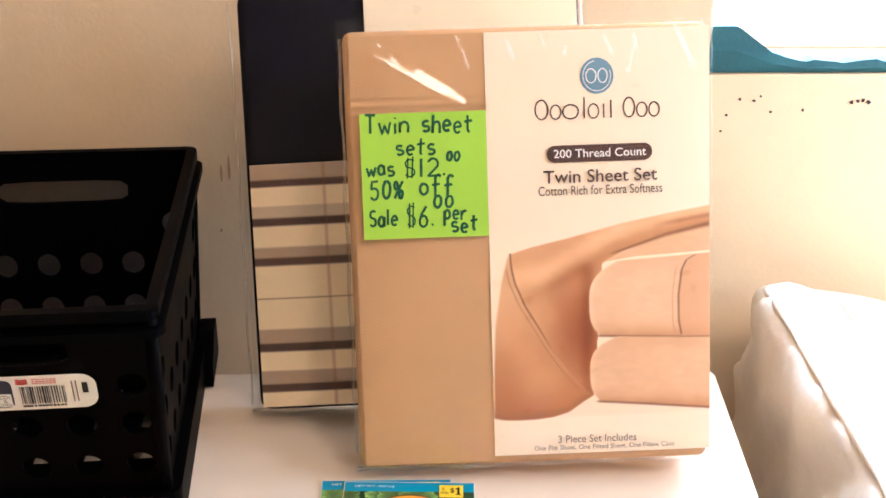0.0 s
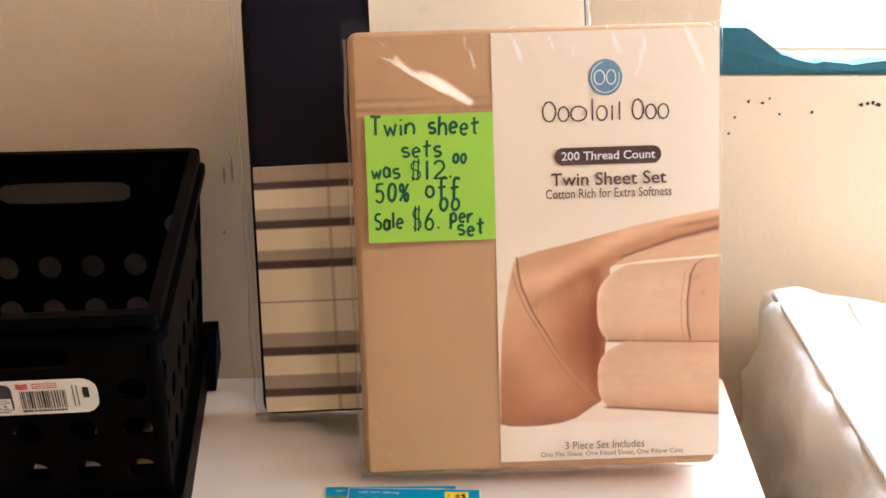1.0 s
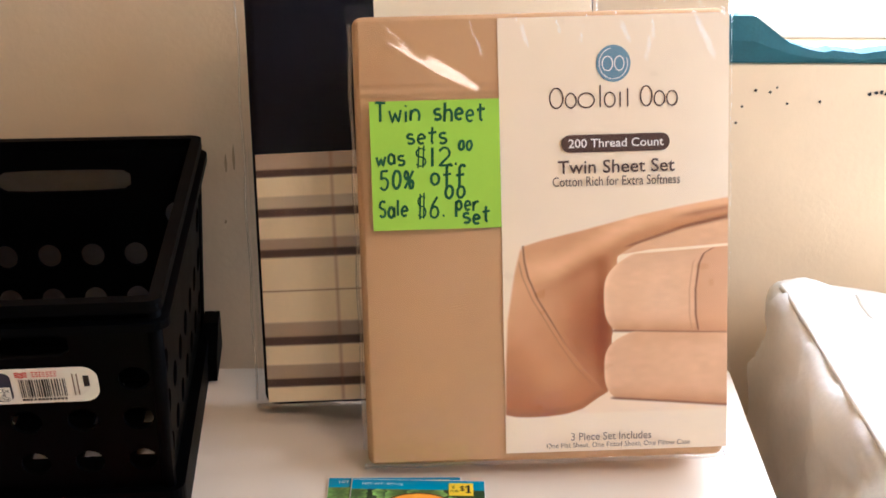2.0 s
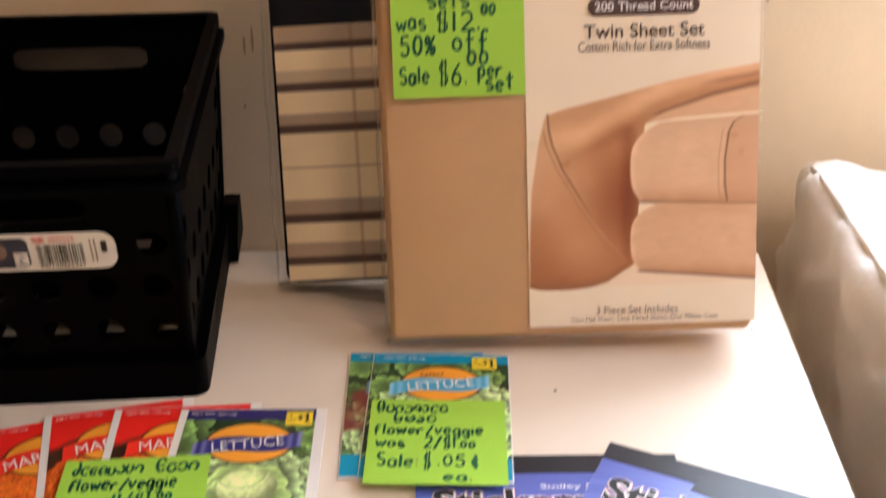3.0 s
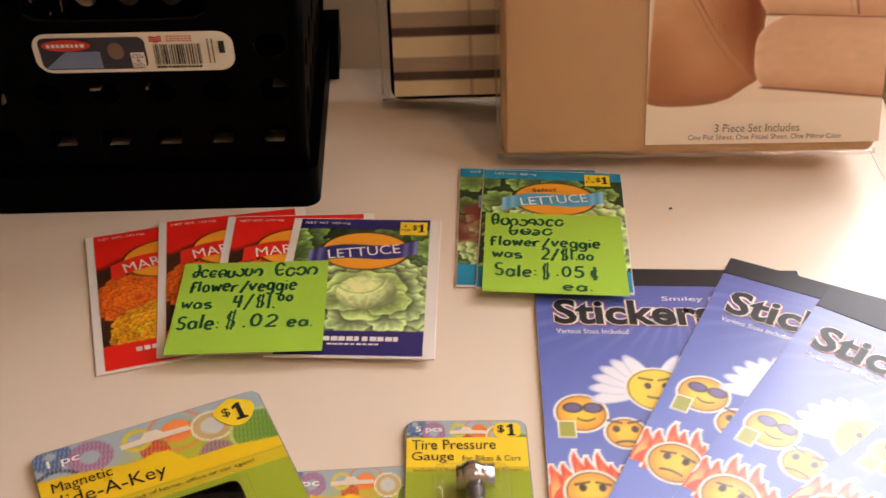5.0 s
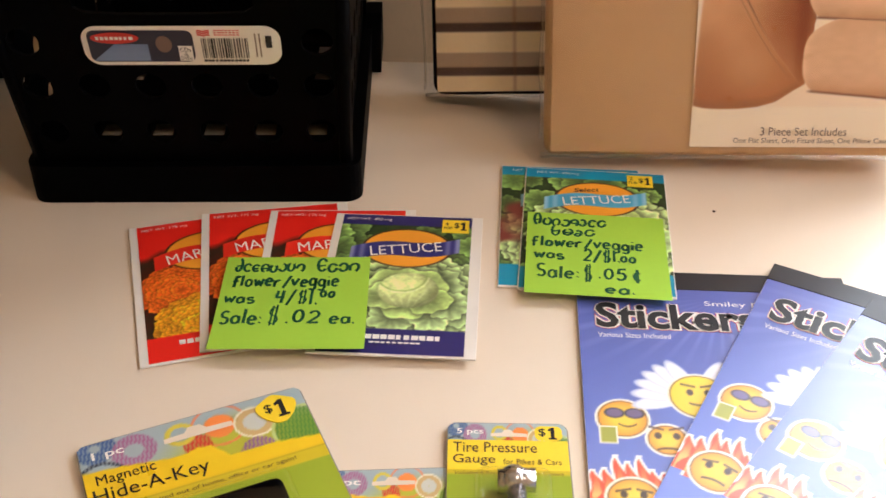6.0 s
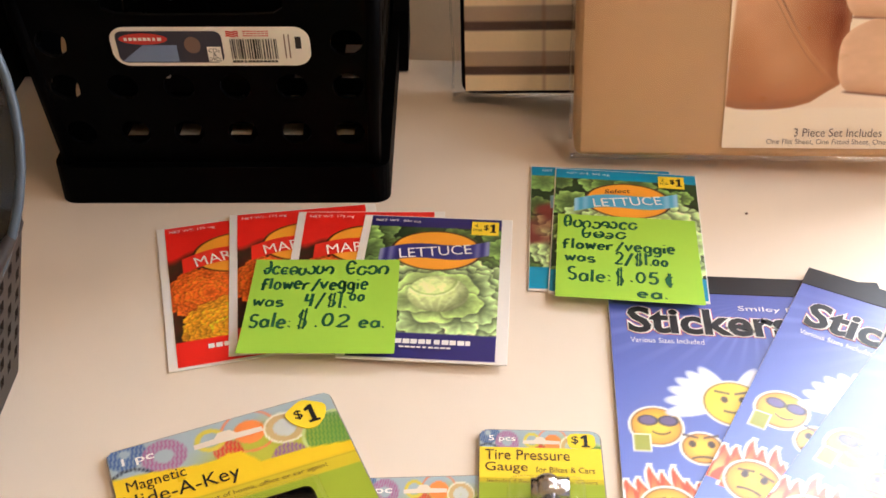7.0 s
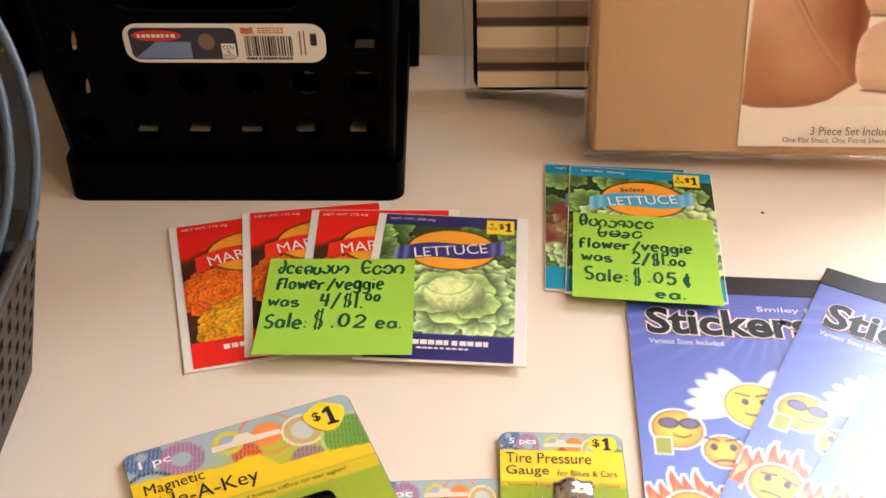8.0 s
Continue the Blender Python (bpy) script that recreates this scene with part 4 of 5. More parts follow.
packet(corner_pose(-0.235, -0.082, 0.0004, 17.6), RED, marigold_art, "MARIGOLD", (238, 46, 26), "NET WT. 175 mg", "", "red marigold seed packet fanned under its neighbours")
packet(corner_pose(-0.1966, -0.0672, 0.0016, 11.7), RED, marigold_art, "MARIGOLD", (238, 46, 26), "NET WT. 175 mg", "", "red marigold seed packet under a sticky note")
packet(corner_pose(-0.1575, -0.0628, 0.0026, 3.4), RED, marigold_art, "MARIGOLD", (238, 46, 26), "NET WT. 175 mg", "", "red marigold seed packet mostly covered by a lettuce packet")
packet(corner_pose(-0.1192, -0.0648, 0.0036, -0.6), VIOLET, lettuce_art, "LETTUCE", (48, 46, 120), "NET WT. 400 mg", "4", "dark violet lettuce seed packet with a green head")
packet(corner_pose(-0.026, -0.0042, 0.0004, -0.8), TEALBAND, lambda x, y: lay(lettuce_art(x, y, 9), (speckle(x, y, 0.03, 90) - 0.42) * 6, (120, 52, 44)), "LETTUCE", (70, 160, 200), "NET WT. 175 mg", "2", "blue vegetable seed packet under another packet", False)
packet(corner_pose(-0.0113, -0.0076, 0.0018, -2.9), TEALBAND, lambda x, y: lettuce_art(x, y, 17, 0.05, 0.06), "LETTUCE", (84, 172, 208), "NET WT. 400 mg", "2", "blue lettuce seed packet under a sticky note", False)

# ---- sticker pads ----
SW, SH = 0.141, 0.215


def pad_art(xs, ys):
    top = SH - ys
    g = speckle(xs, ys, 0.05, 80)
    f = np.clip(top / SH, 0, 1)
    img = np.stack([70 + 60 * f, 84 + 66 * f, 166 + 62 * f], -1) + 8 * (g - 0.5)[..., None]
    ray = np.clip(np.sin(np.arctan2(xs - 0.075, top - 0.02) * 40), 0, 1) * np.exp(-((top - 0.045) / 0.02) ** 2)
    img = lay(img, 0.22 * ray, (170, 180, 240))
    for cx, cy, r, kind in ((0.0175, 0.111, 0.0112, "cool"), (0.0545, 0.0945, 0.0138, "wing"), (0.0368, 0.1235, 0.0087, "sad"), (0.019, 0.159, 0.0112, "fire"), (0.095, 0.1, 0.0105, "plain"), (0.062, 0.134, 0.0105, "cool"), (0.12, 0.115, 0.0095, "sad"), (0.1, 0.135, 0.0112, "fire"), (0.056, 0.165, 0.0095, "sad"), (0.04, 0.19, 0.0105, "plain"), (0.085, 0.185, 0.0105, "cool"), (0.12, 0.17, 0.0105, "plain")):
        dx, dy = xs - cx, top - cy
        rad = np.hypot(dx, dy)
        if kind == "wing":
            for side in (-1, 1):
                for k in range(6):
                    a = radians(-14 + 15 * k)
                    u = (xs - cx) * side * math.cos(a) - (top - cy) * math.sin(a) - 0.0205 + 0.0011 * k
                    v = (xs - cx) * side * math.sin(a) + (top - cy) * math.cos(a)
                    img = lay(img, soft_step((np.hypot(u / 0.0125, v / 0.0042) - 1) * 0.0042, 0.0006), (240, 240, 246))
                    img = lay(img, 0.4 * np.exp(-((np.hypot(u / 0.0125, v / 0.0042) - 0.92) / 0.09) ** 2), (165, 175, 212))
        if kind == "fire":
            for k in range(-3, 4):
                wx = cx + 0.0052 * k
                tip = 0.0145 - 0.0017 * abs(k) * abs(k) * 0.6 + 0.004 * (k % 2)
                u = (cy - top) / (tip + 0.006)
                wide = 0.0052 * np.clip(1 - u, 0, 1) ** 0.8
                img = lay(img, soft_step(np.abs(xs - wx - 0.0016 * np.sin(u * 5)) - wide - 0.0014, 0.0006) * (u > -0.4) * (u < 1.08), (250, 244, 236))
            for k in range(-3, 4):
                wx = cx + 0.0052 * k
                tip = 0.0145 - 0.0017 * abs(k) * abs(k) * 0.6 + 0.004 * (k % 2)
                u = (cy - top) / (tip + 0.006)
                wide = 0.0052 * np.clip(1 - u, 0, 1) ** 0.8
                body = soft_step(np.abs(xs - wx - 0.0016 * np.sin(u * 5)) - wide, 0.0006) * (u > -0.4) * (u < 1)
                img = lay(img, body, (232, 82, 44))
                img = lay(img, body * soft_step(np.abs(xs - wx) - wide * 0.45, 0.0006) * np.clip(1.2 - 1.4 * u, 0, 1), (252, 190, 110))
        img = lay(img, soft_step(rad - r - 0.0016, 0.0006), (250, 246, 232))
        m = soft_step(rad - r, 0.0005)
        tone = np.stack([250 - 20 * np.clip(rad / r - 0.4, 0, 1) + 0 * dx, 212 - 90 * np.clip(rad / r - 0.4, 0, 1) * (kind != "wing") + 0 * dx, 66 - 20 * np.clip(rad / r, 0, 1)], -1)
        img = img * (1 - m[..., None]) + tone * m[..., None]
        img = lay(img, np.exp(-((rad - r) / 0.0004) ** 2), (140, 96, 30))
        ink = (70, 46, 26)
        if kind == "cool":
            for side in (-1, 1):
                img = lay(img, disc(xs, top, cx + side * 0.0046 + 0.001, cy - 0.0035, 0.0042, 0.003), (112, 96, 140))
                img = lay(img, np.exp(-((np.hypot((dx - side * 0.0046 - 0.001) / 1.4, dy + 0.0035) - 0.003) / 0.0004) ** 2), (50, 44, 60))
            img = lay(img, np.exp(-((dy - 0.005 + 12 * (dx - 0.002) ** 2 * 8) / 0.0005) ** 2) * (np.abs(dx - 0.002) < 0.004), ink)
            img = lay(img, soft_step(np.abs(xs - cx + 0.007) - 0.0042, 0.0005) * soft_step(np.abs(top - cy - 0.0105) - 0.0055, 0.0005), (250, 246, 232))
            img = lay(img, soft_step(np.abs(xs - cx + 0.007) - 0.0034, 0.0005) * soft_step(np.abs(top - cy - 0.0105) - 0.0047, 0.0005), (166, 168, 60))
        else:
            for side in (-1, 1):
                img = lay(img, disc(xs, top, cx + side * 0.0042, cy - 0.0025, 0.0016, 0.0021), ink)
                img = lay(img, np.exp(-((dy + 0.006 - side * 0.25 * dx * (1 if kind == "fire" else -1)) / 0.0006) ** 2) * (np.abs(dx - side * 0.0045) < 0.0035), ink)
            bow = -14 if kind in ("sad", "fire") else 14
            img = lay(img, np.exp(-((dy - 0.0055 + bow * (dx**2 - 0.00001) * 3) / 0.0006) ** 2) * (np.abs(dx) < 0.0052), ink)
    return img


def sticker_pad(m, label):
    ob = thing("sticker_pad", m, label, "sticker pad", "fanned sticker pads")
    part("page_block", box(0, SW, 0, SH, 0, 0.0017, 0.0003, 1), M_LABEL, ob, "white page edges")
    me, xs, ys = sheet(0.0002, SW - 0.0002, 0.0002, SH - 0.0145, 200, 285, lambda x, y: 0.0019 + 0 * x)
    link("cover", inked(me, pad_art(xs, ys)), M_PAD, ob, "glossy blue cover with yellow faces and flames")
    part("binding", box(-0.0003, SW + 0.0003, SH - 0.0145, SH + 0.0004, -0.0002, 0.0022, 0.0004, 1), M_DARK, ob, "black glued binding strip")
    y0, y1 = SH - 0.0475, SH - 0.0272
    x0, x1 = 0.009, 0.0905
    for name, bold, lift, mat in (("title_glow", 0.078, 0.0021, M_REDINK), ("title_rim", 0.066, 0.0022, M_WHITE), ("title_text", 0.03, 0.0024, M_DARK)):
        e = (bold - 0.035) * 0.016
        part(name, words("Stickers", x0 - e, x1 + e, y0 - e, y1 + e, lift, 0.0, bold), mat, ob)
    part("heading_text", words("Smiley Faces", 0.0655, 0.107, SH - 0.0285, SH - 0.0237, 0.0022), M_WHITE, ob)
    part("size_text", words("Various Sizes Included", 0.0095, 0.0455, SH - 0.0545, SH - 0.0508, 0.0022), M_WHITE, ob)
    return ob


def pad_pose(tlx, tly, z, turn):
    a = radians(turn)
    return pose(tlx + SH * math.sin(a), tly - SH * math.cos(a), z, 0, 0, turn)


pad = sticker_pad(pad_pose(0.0136, -0.1078, 0.0003, -0.3), "blue sticker pad with a black binding, its cover face up")
for tlx, tly, z, turn in ((0.1208, -0.1005, 0.0027, -26), (0.1638, -0.1321, 0.0051, -35.3), (0.236, -0.168, 0.0075, -49.5)):
    copy_thing(pad, pad_pose(tlx, tly, z, turn))


# ---- hanging cards ----
def card_art(w, h, busy):
    """Rings and stripes over a grey-blue to green ground, with a yellow panel below."""
    u = w / 0.1035

    def art(xs, ys):
        top, X = (h - ys) * 1000 / busy, xs * 1000 / u
        img = np.ones((*xs.shape, 3)) * np.array((168, 184, 188.0))
        img = lay(img, np.clip((top - 9 - 6 * np.sin(X / 15)) / 14, 0, 1) * np.clip((X - 24) / 26, 0, 1), (188, 186, 60))
        img = lay(img, np.clip((X - 82) / 16, 0, 1) * np.clip((top - 12) / 12, 0, 1), (140, 170, 62))
        slant = np.sin((X + 0.25 * top) * 3.4)
        for cx, cy, r, inner, rgb, lines in ((8, 4, 9.5, 2.5, (62, 94, 150), 1), (24, 11.5, 10, 4.2, (170, 104, 146), 1), (8, 25, 12, 10, (40, 48, 66), 1), (9, 26, 7, 0, (48, 48, 84), 1), (62.5, 11, 13, 11.8, (234, 130, 84), 0), (62.5, 11.5, 7.2, 0, (244, 142, 70), 0), (78, 15, 9.8, 8.6, (238, 232, 206), 0), (78, 15, 8.6, 5.4, (206, 176, 118), 0), (78, 15, 5.4, 0, (206, 208, 198), 0), (98, 27, 15, 13.6, (196, 210, 130), 0), (98, 27, 13.4, 0, (96, 142, 58), 1), (75.5, 32.5, 8, 0, (146, 100, 150), 1), (51, 19.5, 6.5, 0, (206, 54, 46), 1), (45, 10, 7, 4.5, (222, 204, 70), 0)):
            rad = np.hypot(X - cx, top - cy)
            m = soft_step(rad - r, 0.5) * soft_step(inner - rad, 0.5)
            if lines:
                m = m * (0.35 + 0.65 * soft_step(slant - 0.2, 0.5))
            img = lay(img, m, rgb)
        swell = np.interp(X, [0, 16, 38, 45, 50, 56, 59, 63, 84, 104], [17.2, 18.6, 22.4, 22.4, 20.8, 21.6, 25.5, 31, 31, 34])
        img = lay(img, soft_step(swell - top, 0.6), (242, 202, 24))
        img = lay(img, soft_step(40.4 - top, 0.6), (214, 190, 36))
        img = lay(img, 0.7 * np.exp(-((top - 40.4) / 0.5) ** 2), (188, 160, 30))
        img = lay(img, soft_step(47.5 - top, 0.6), (158, 174, 44))
        return img

    return art


def rounded(me, w, h, r):
    """Trims a sheet's corners to a round."""
    bm = bmesh.new()
    bm.from_mesh(me)
    gone = []
    for f in bm.faces:
        c = f.calc_center_median()
        dx, dy = max(r - c.x, c.x - w + r, 0), max(r - c.y, c.y - h + r, 0)
        if dx and dy and math.hypot(dx, dy) > r - 0.0004:
            gone.append(f)
    bmesh.ops.delete(bm, geom=gone, context="FACES")
    bm.to_mesh(me)
    bm.free()
    return me


def hang_card(name, m, w, h, busy, label):
    ob = thing(name, m, label, "packaged tool", "hang-tab cards on the table")
    part("backing", prism(round_rect(0, w, 0, h, 0.005), 0, 0.0008), M_CARD, ob, "card backing")
    me, xs, ys = sheet(0.0006, w - 0.0006, 0.0006, h - 0.0006, 120, 160, lambda x, y: 0.0011 + 0 * x)
    link("printed_face", rounded(inked(me, card_art(w, h, busy)(xs, ys)), w, h, 0.005), M_PRINT, ob, "grey-green and yellow print with coloured rings")
    s = busy
    hook = [(0.36, 0.0135), (0.36, 0.0105), (0.45, 0.01), (0.475, 0.007), (0.525, 0.007), (0.55, 0.01), (0.66, 0.0105), (0.66, 0.0135)]
    part("hang_slot", flat([(x * w, h - y * s) for x, y in hook], 0.0013), M_TABLE, ob, "hang slot showing the table")
    return ob


key = hang_card("key_holder_card", pose(-0.2136, -0.2506, 0.0017, 0, 0, 26) @ pose(0, -0.15, 0), 0.1035, 0.15, 1.0, "yellow and green carded magnetic key box")
kh = 0.15
part("count_text", words("1 pc", 0.006, 0.02, kh - 0.0125, kh - 0.0065, 0.0014, 0, 0.015), M_WHITE, key)
part("title_text", join(words("Magnetic", 0.0055, 0.031, kh - 0.0285, kh - 0.0208, 0.0014), words("Hide-A-Key", 0.003, 0.0525, kh - 0.0388, kh - 0.0288, 0.0014)), M_DARK, key)
part("slogan_text", words("Never get locked out of home, office or car again!", 0.006, 0.0885, kh - 0.0455, kh - 0.0425, 0.0014), M_BROWN, key)
part("price_patch", prism([(0.0895 + (0.0092 + 0.0009 * math.sin(3 * a)) * math.cos(a), kh - 0.0112 + (0.0086 + 0.0007 * math.cos(4 * a)) * math.sin(a)) for a in [6.2832 * q / 40 for q in range(40)]], 0.0011, 0.0016), M_YELLOW, key)
part("price_text", join(words("$", 0.0838, 0.0875, kh - 0.0138, kh - 0.0075, 0.0018, 0, 0.01), one_mark(0.0885, 0.0948, kh - 0.0172, kh - 0.006, 0.0018)), M_DARK, key)
part("key_box", box(0.022, 0.078, 0.04, 0.092, 0.0012, 0.011, 0.004, 3), M_BLACK, key, "black plastic key box", True)
part("blister", box(0.018, 0.082, 0.036, 0.096, 0.0012, 0.0135, 0.005, 3), M_BLISTER, key, "clear plastic blister", True).visible_shadow = False

mid = hang_card("small_tool_card", pose(-0.1033, -0.2568, 0.0003, 0, 0, 5.3) @ pose(0, -0.15, 0), 0.062, 0.15, 0.72, "small carded tool with coloured rings")
part("count_text", words("1 pc", 0.005, 0.0175, kh - 0.0105, kh - 0.0055, 0.0014, 0, 0.015), M_WHITE, mid)
part("blister", box(0.012, 0.05, 0.03, 0.085, 0.0012, 0.012, 0.005, 3), M_BLISTER, mid, "clear plastic blister", True).visible_shadow = False

tire = hang_card("tire_gauge_card", pose(-0.0496, -0.2257, 0.0018, 0, 0, 1.5) @ pose(0, -0.15, 0), 0.0546, 0.15, 0.66, "carded tire pressure gauge with a chrome head")
part("count_text", words("5 pcs", 0.0045, 0.0165, kh - 0.0085, kh - 0.0042, 0.0014, 0, 0.015), M_WHITE, tire)
part("title_panel", flat([(0.0006, kh - 0.029), (0.054, kh - 0.029), (0.054, kh - 0.0112), (0.0006, kh - 0.0112)], 0.0013), M_YELLOW, tire)
part("title_text", join(words("Tire Pressure", 0.003, 0.04, kh - 0.0188, kh - 0.0128, 0.0016), words("Gauge", 0.003, 0.0215, kh - 0.0268, kh - 0.0202, 0.0016), words("for Bikes & Cars", 0.025, 0.0505, kh - 0.0258, kh - 0.0225, 0.0016)), M_BROWN, tire)
part("note_text", words("Includes 4 Replacement Valve Covers", 0.004, 0.051, kh - 0.0325, kh - 0.03, 0.0016), M_BROWN, tire)
part("price_patch", flat(round_rect(0.0395, 0.0518, kh - 0.0112, kh - 0.0022, 0.003), 0.0014), M_YELLOW, tire)
part("price_text", join(words("$", 0.0412, 0.0444, kh - 0.009, kh - 0.0038, 0.0016, 0, 0.01), one_mark(0.0452, 0.0495, kh - 0.0105, kh - 0.0032, 0.0016)), M_DARK, tire)
head = join(moved(tube([(0, 0, 0), (0.004, 0, 0), (0.009, 0, 0.001), (0.016, 0, 0.001)], 0.0052, 16), Matrix.Translation((0.022, kh - 0.041, 0.0075))), moved(tube([(0, 0, 0), (0, -0.055, 0)], 0.0042, 16), Matrix.Translation((0.03, kh - 0.041, 0.0075))))
ball = bmesh.new()
bmesh.ops.create_uvsphere(ball, u_segments=20, v_segments=12, radius=0.0068, matrix=Matrix.Translation((0.029, kh - 0.0405, 0.0078)))
head = join(head, ball)
part("gauge", head, M_CHROME, tire, "chrome gauge head and barrel", True)
part("blister", box(0.012, 0.045, 0.03, kh - 0.036, 0.0012, 0.0145, 0.005, 3), M_BLISTER, tire, "clear plastic blister", True).visible_shadow = False

# a crumb on the table
speck = thing("speck", pose(0.0967, -0.0459, 0.0), "tiny dark crumb on the white table", "crumb")
part("crumb", moved(prism(ring_of(0, 0, 0.0009, 0.0007, 7), 0, 0.0006), Matrix()), M_BROWN, speck)


# ---- black crates ----
def crate(m, label):
    ob = thing("crate", m, label, "crate", "black plastic crates")
    bw, bd, tw, td = 0.0885, 0.098, 0.0935, 0.1235
    z0, z1 = 0.0225, 0.1585

    def place(side, s, z, deep):
        f = (z - z0) / (z1 - z0)
        w, d = bw + (tw - bw) * f, bd + (td - bd) * f
        if side == "front":
            return Vector((s * w, -d + deep, z))
        if side == "back":
            return Vector((s * w, d - deep, z))
        if side == "right":
            return Vector((w - deep, s * d, z))
        return Vector((-w + deep, s * d, z))

    def panel(side):
        bm = bmesh.new()
        n = 20

        def cell(s0, s1, a0, a1, hole):
            cs, ca = (s0 + s1) / 2, (a0 + a1) / 2
            outer, inner = [], []
            for k in range(n):
                t = 2 * math.pi * (k + 0.5) / n
                c, q = math.cos(t), math.sin(t)
                r = 1 / max(abs(c), abs(q))
                outer.append((cs + c * r * (s1 - s0) / 2, ca + q * r * (a1 - a0) / 2))
                if hole == "slot":
                    r2 = (abs(c) ** 6 + abs(q) ** 6) ** (-1 / 6)
                    inner.append((cs + c * r2 * (s1 - s0) * 0.37, ca - 0.007 + q * r2 * 0.0078))
                else:
                    inner.append((cs + c * 0.0086 / (0.094 if side in ("front", "back") else 0.11), ca + q * 0.0086))
            layers = []
            for deep in (0.0, 0.003):
                o = [bm.verts.new(place(side, *p, deep)) for p in outer]
                if hole:
                    i = [bm.verts.new(place(side, *p, deep)) for p in inner]
                    for k in range(n):
                        bm.faces.new((o[k - 1], o[k], i[k], i[k - 1]))
                    layers.append(i)
                else:
                    bm.faces.new(o)
            if hole:
                a, b = layers
                for k in range(n):
                    bm.faces.new((a[k - 1], a[k], b[k], b[k - 1]))

        cell(-1, 1, z0, 0.0305, "")
        cols = 6 if side in ("front", "back") else 7
        edges = [-1 + 2 * k / cols for k in range(cols + 1)]
        for row in range(4):
            a0, a1 = 0.0305 + 0.032 * row, 0.0305 + 0.032 * (row + 1)
            if row == 2:
                a1 = 0.1195
            if row == 3:
                a0 = 0.1195
            for k in range(cols):
                end = k in (0, cols - 1)
                if row == 3 and not end:
                    continue
                hole = "round" if row < 2 or (row == 2 and end) else ""
                cell(edges[k], edges[k + 1], a0, a1, hole)
            if row == 3:
                cell(edges[1], edges[-2], a0, a1, "slot")
        bmesh.ops.remove_doubles(bm, verts=bm.verts, dist=2e-5)
        return bm

    for side in ("front", "back", "left", "right"):
        part("side_panel", panel(side), M_BLACK, ob)

    def loop(w, d, r, low, high, inner):
        o, i = round_rect(-w, w, -d, d, r), round_rect(-w + inner, w - inner, -d + inner, d - inner, max(r - inner, 0.001))
        bm = bmesh.new()
        rings = [[bm.verts.new((x, y, z)) for x, y in ring] for ring, z in ((o, low), (o, high), (i, high), (i, low))]
        for k in range(4):
            a, b = rings[k], rings[(k + 1) % 4]
            for j in range(len(a)):
                bm.faces.new((a[j - 1], a[j], b[j], b[j - 1]))
        bmesh.ops.bevel(bm, geom=[e for e in bm.edges if len(e.link_faces) == 2 and e.calc_face_angle() > 1.2], offset=0.0008, segments=1, affect="EDGES")
        return bm

    part("rim", loop(tw + 0.003, td + 0.003, 0.008, 0.1535, 0.1605, 0.007), M_BLACK, ob)
    part("lip", loop(tw + 0.006, td + 0.006, 0.01, 0.144, 0.149, 0.01), M_BLACK, ob)
    part("foot", loop(0.0955, 0.104, 0.009, 0.0, 0.0245, 0.009), M_BLACK, ob)
    for sx in (-1, 1):
        part("foot_lug", moved(prism([(0.052, 0.002), (0.1035, 0.002), (0.1035, 0.031), (0.085, 0.031), (0.06, 0.016)], sx * 0.0965 - 0.0055, sx * 0.0965 + 0.0055), Matrix(((0, 0, 1, 0), (1, 0, 0, 0), (0, 1, 0, 0), (0, 0, 0, 1)))), M_BLACK, ob)
    for k in range(6):
        x, y = -0.08 + 0.032 * k, -0.09 + 0.036 * k
        part("bottom_bar", box(x - 0.0092, x + 0.0092, -0.097, 0.097, 0.004, 0.007), M_BLACK, ob)
        part("bottom_bar", box(-0.088, 0.088, y - 0.0092, y + 0.0092, 0.0075, 0.01), M_BLACK, ob)
    for sx in (-1, 1):
        for sy in (-1, 1):
            part("corner_post", tube([(sx * (bw - 0.002), sy * (bd - 0.002), 0.02), (sx * (tw - 0.002), sy * (td - 0.002), 0.158)], 0.0042, 8), M_BLACK, ob, smooth=True)
    return ob, place


CR = pose(-0.2085, 0.0519, 0, 0, 0, 3.4)
box_1, on_crate = crate(CR, "black plastic crate with round holes and a white product label")
crate(pose(-0.464, 0.03, 0, 0, 0, 3), "black plastic crate standing behind a basket")

# added panel, hidden but for the crate's holes, so they show dim grey
board = thing("board", pose(-0.215, 0.196, -0.75, 0, 0, 0), "dark grey board added behind a crate, showing only through its holes", "board")
part("panel", box(-0.085, 0.078, -0.004, 0.004, 0, 0.898, 0.001), M_BOARD, board)


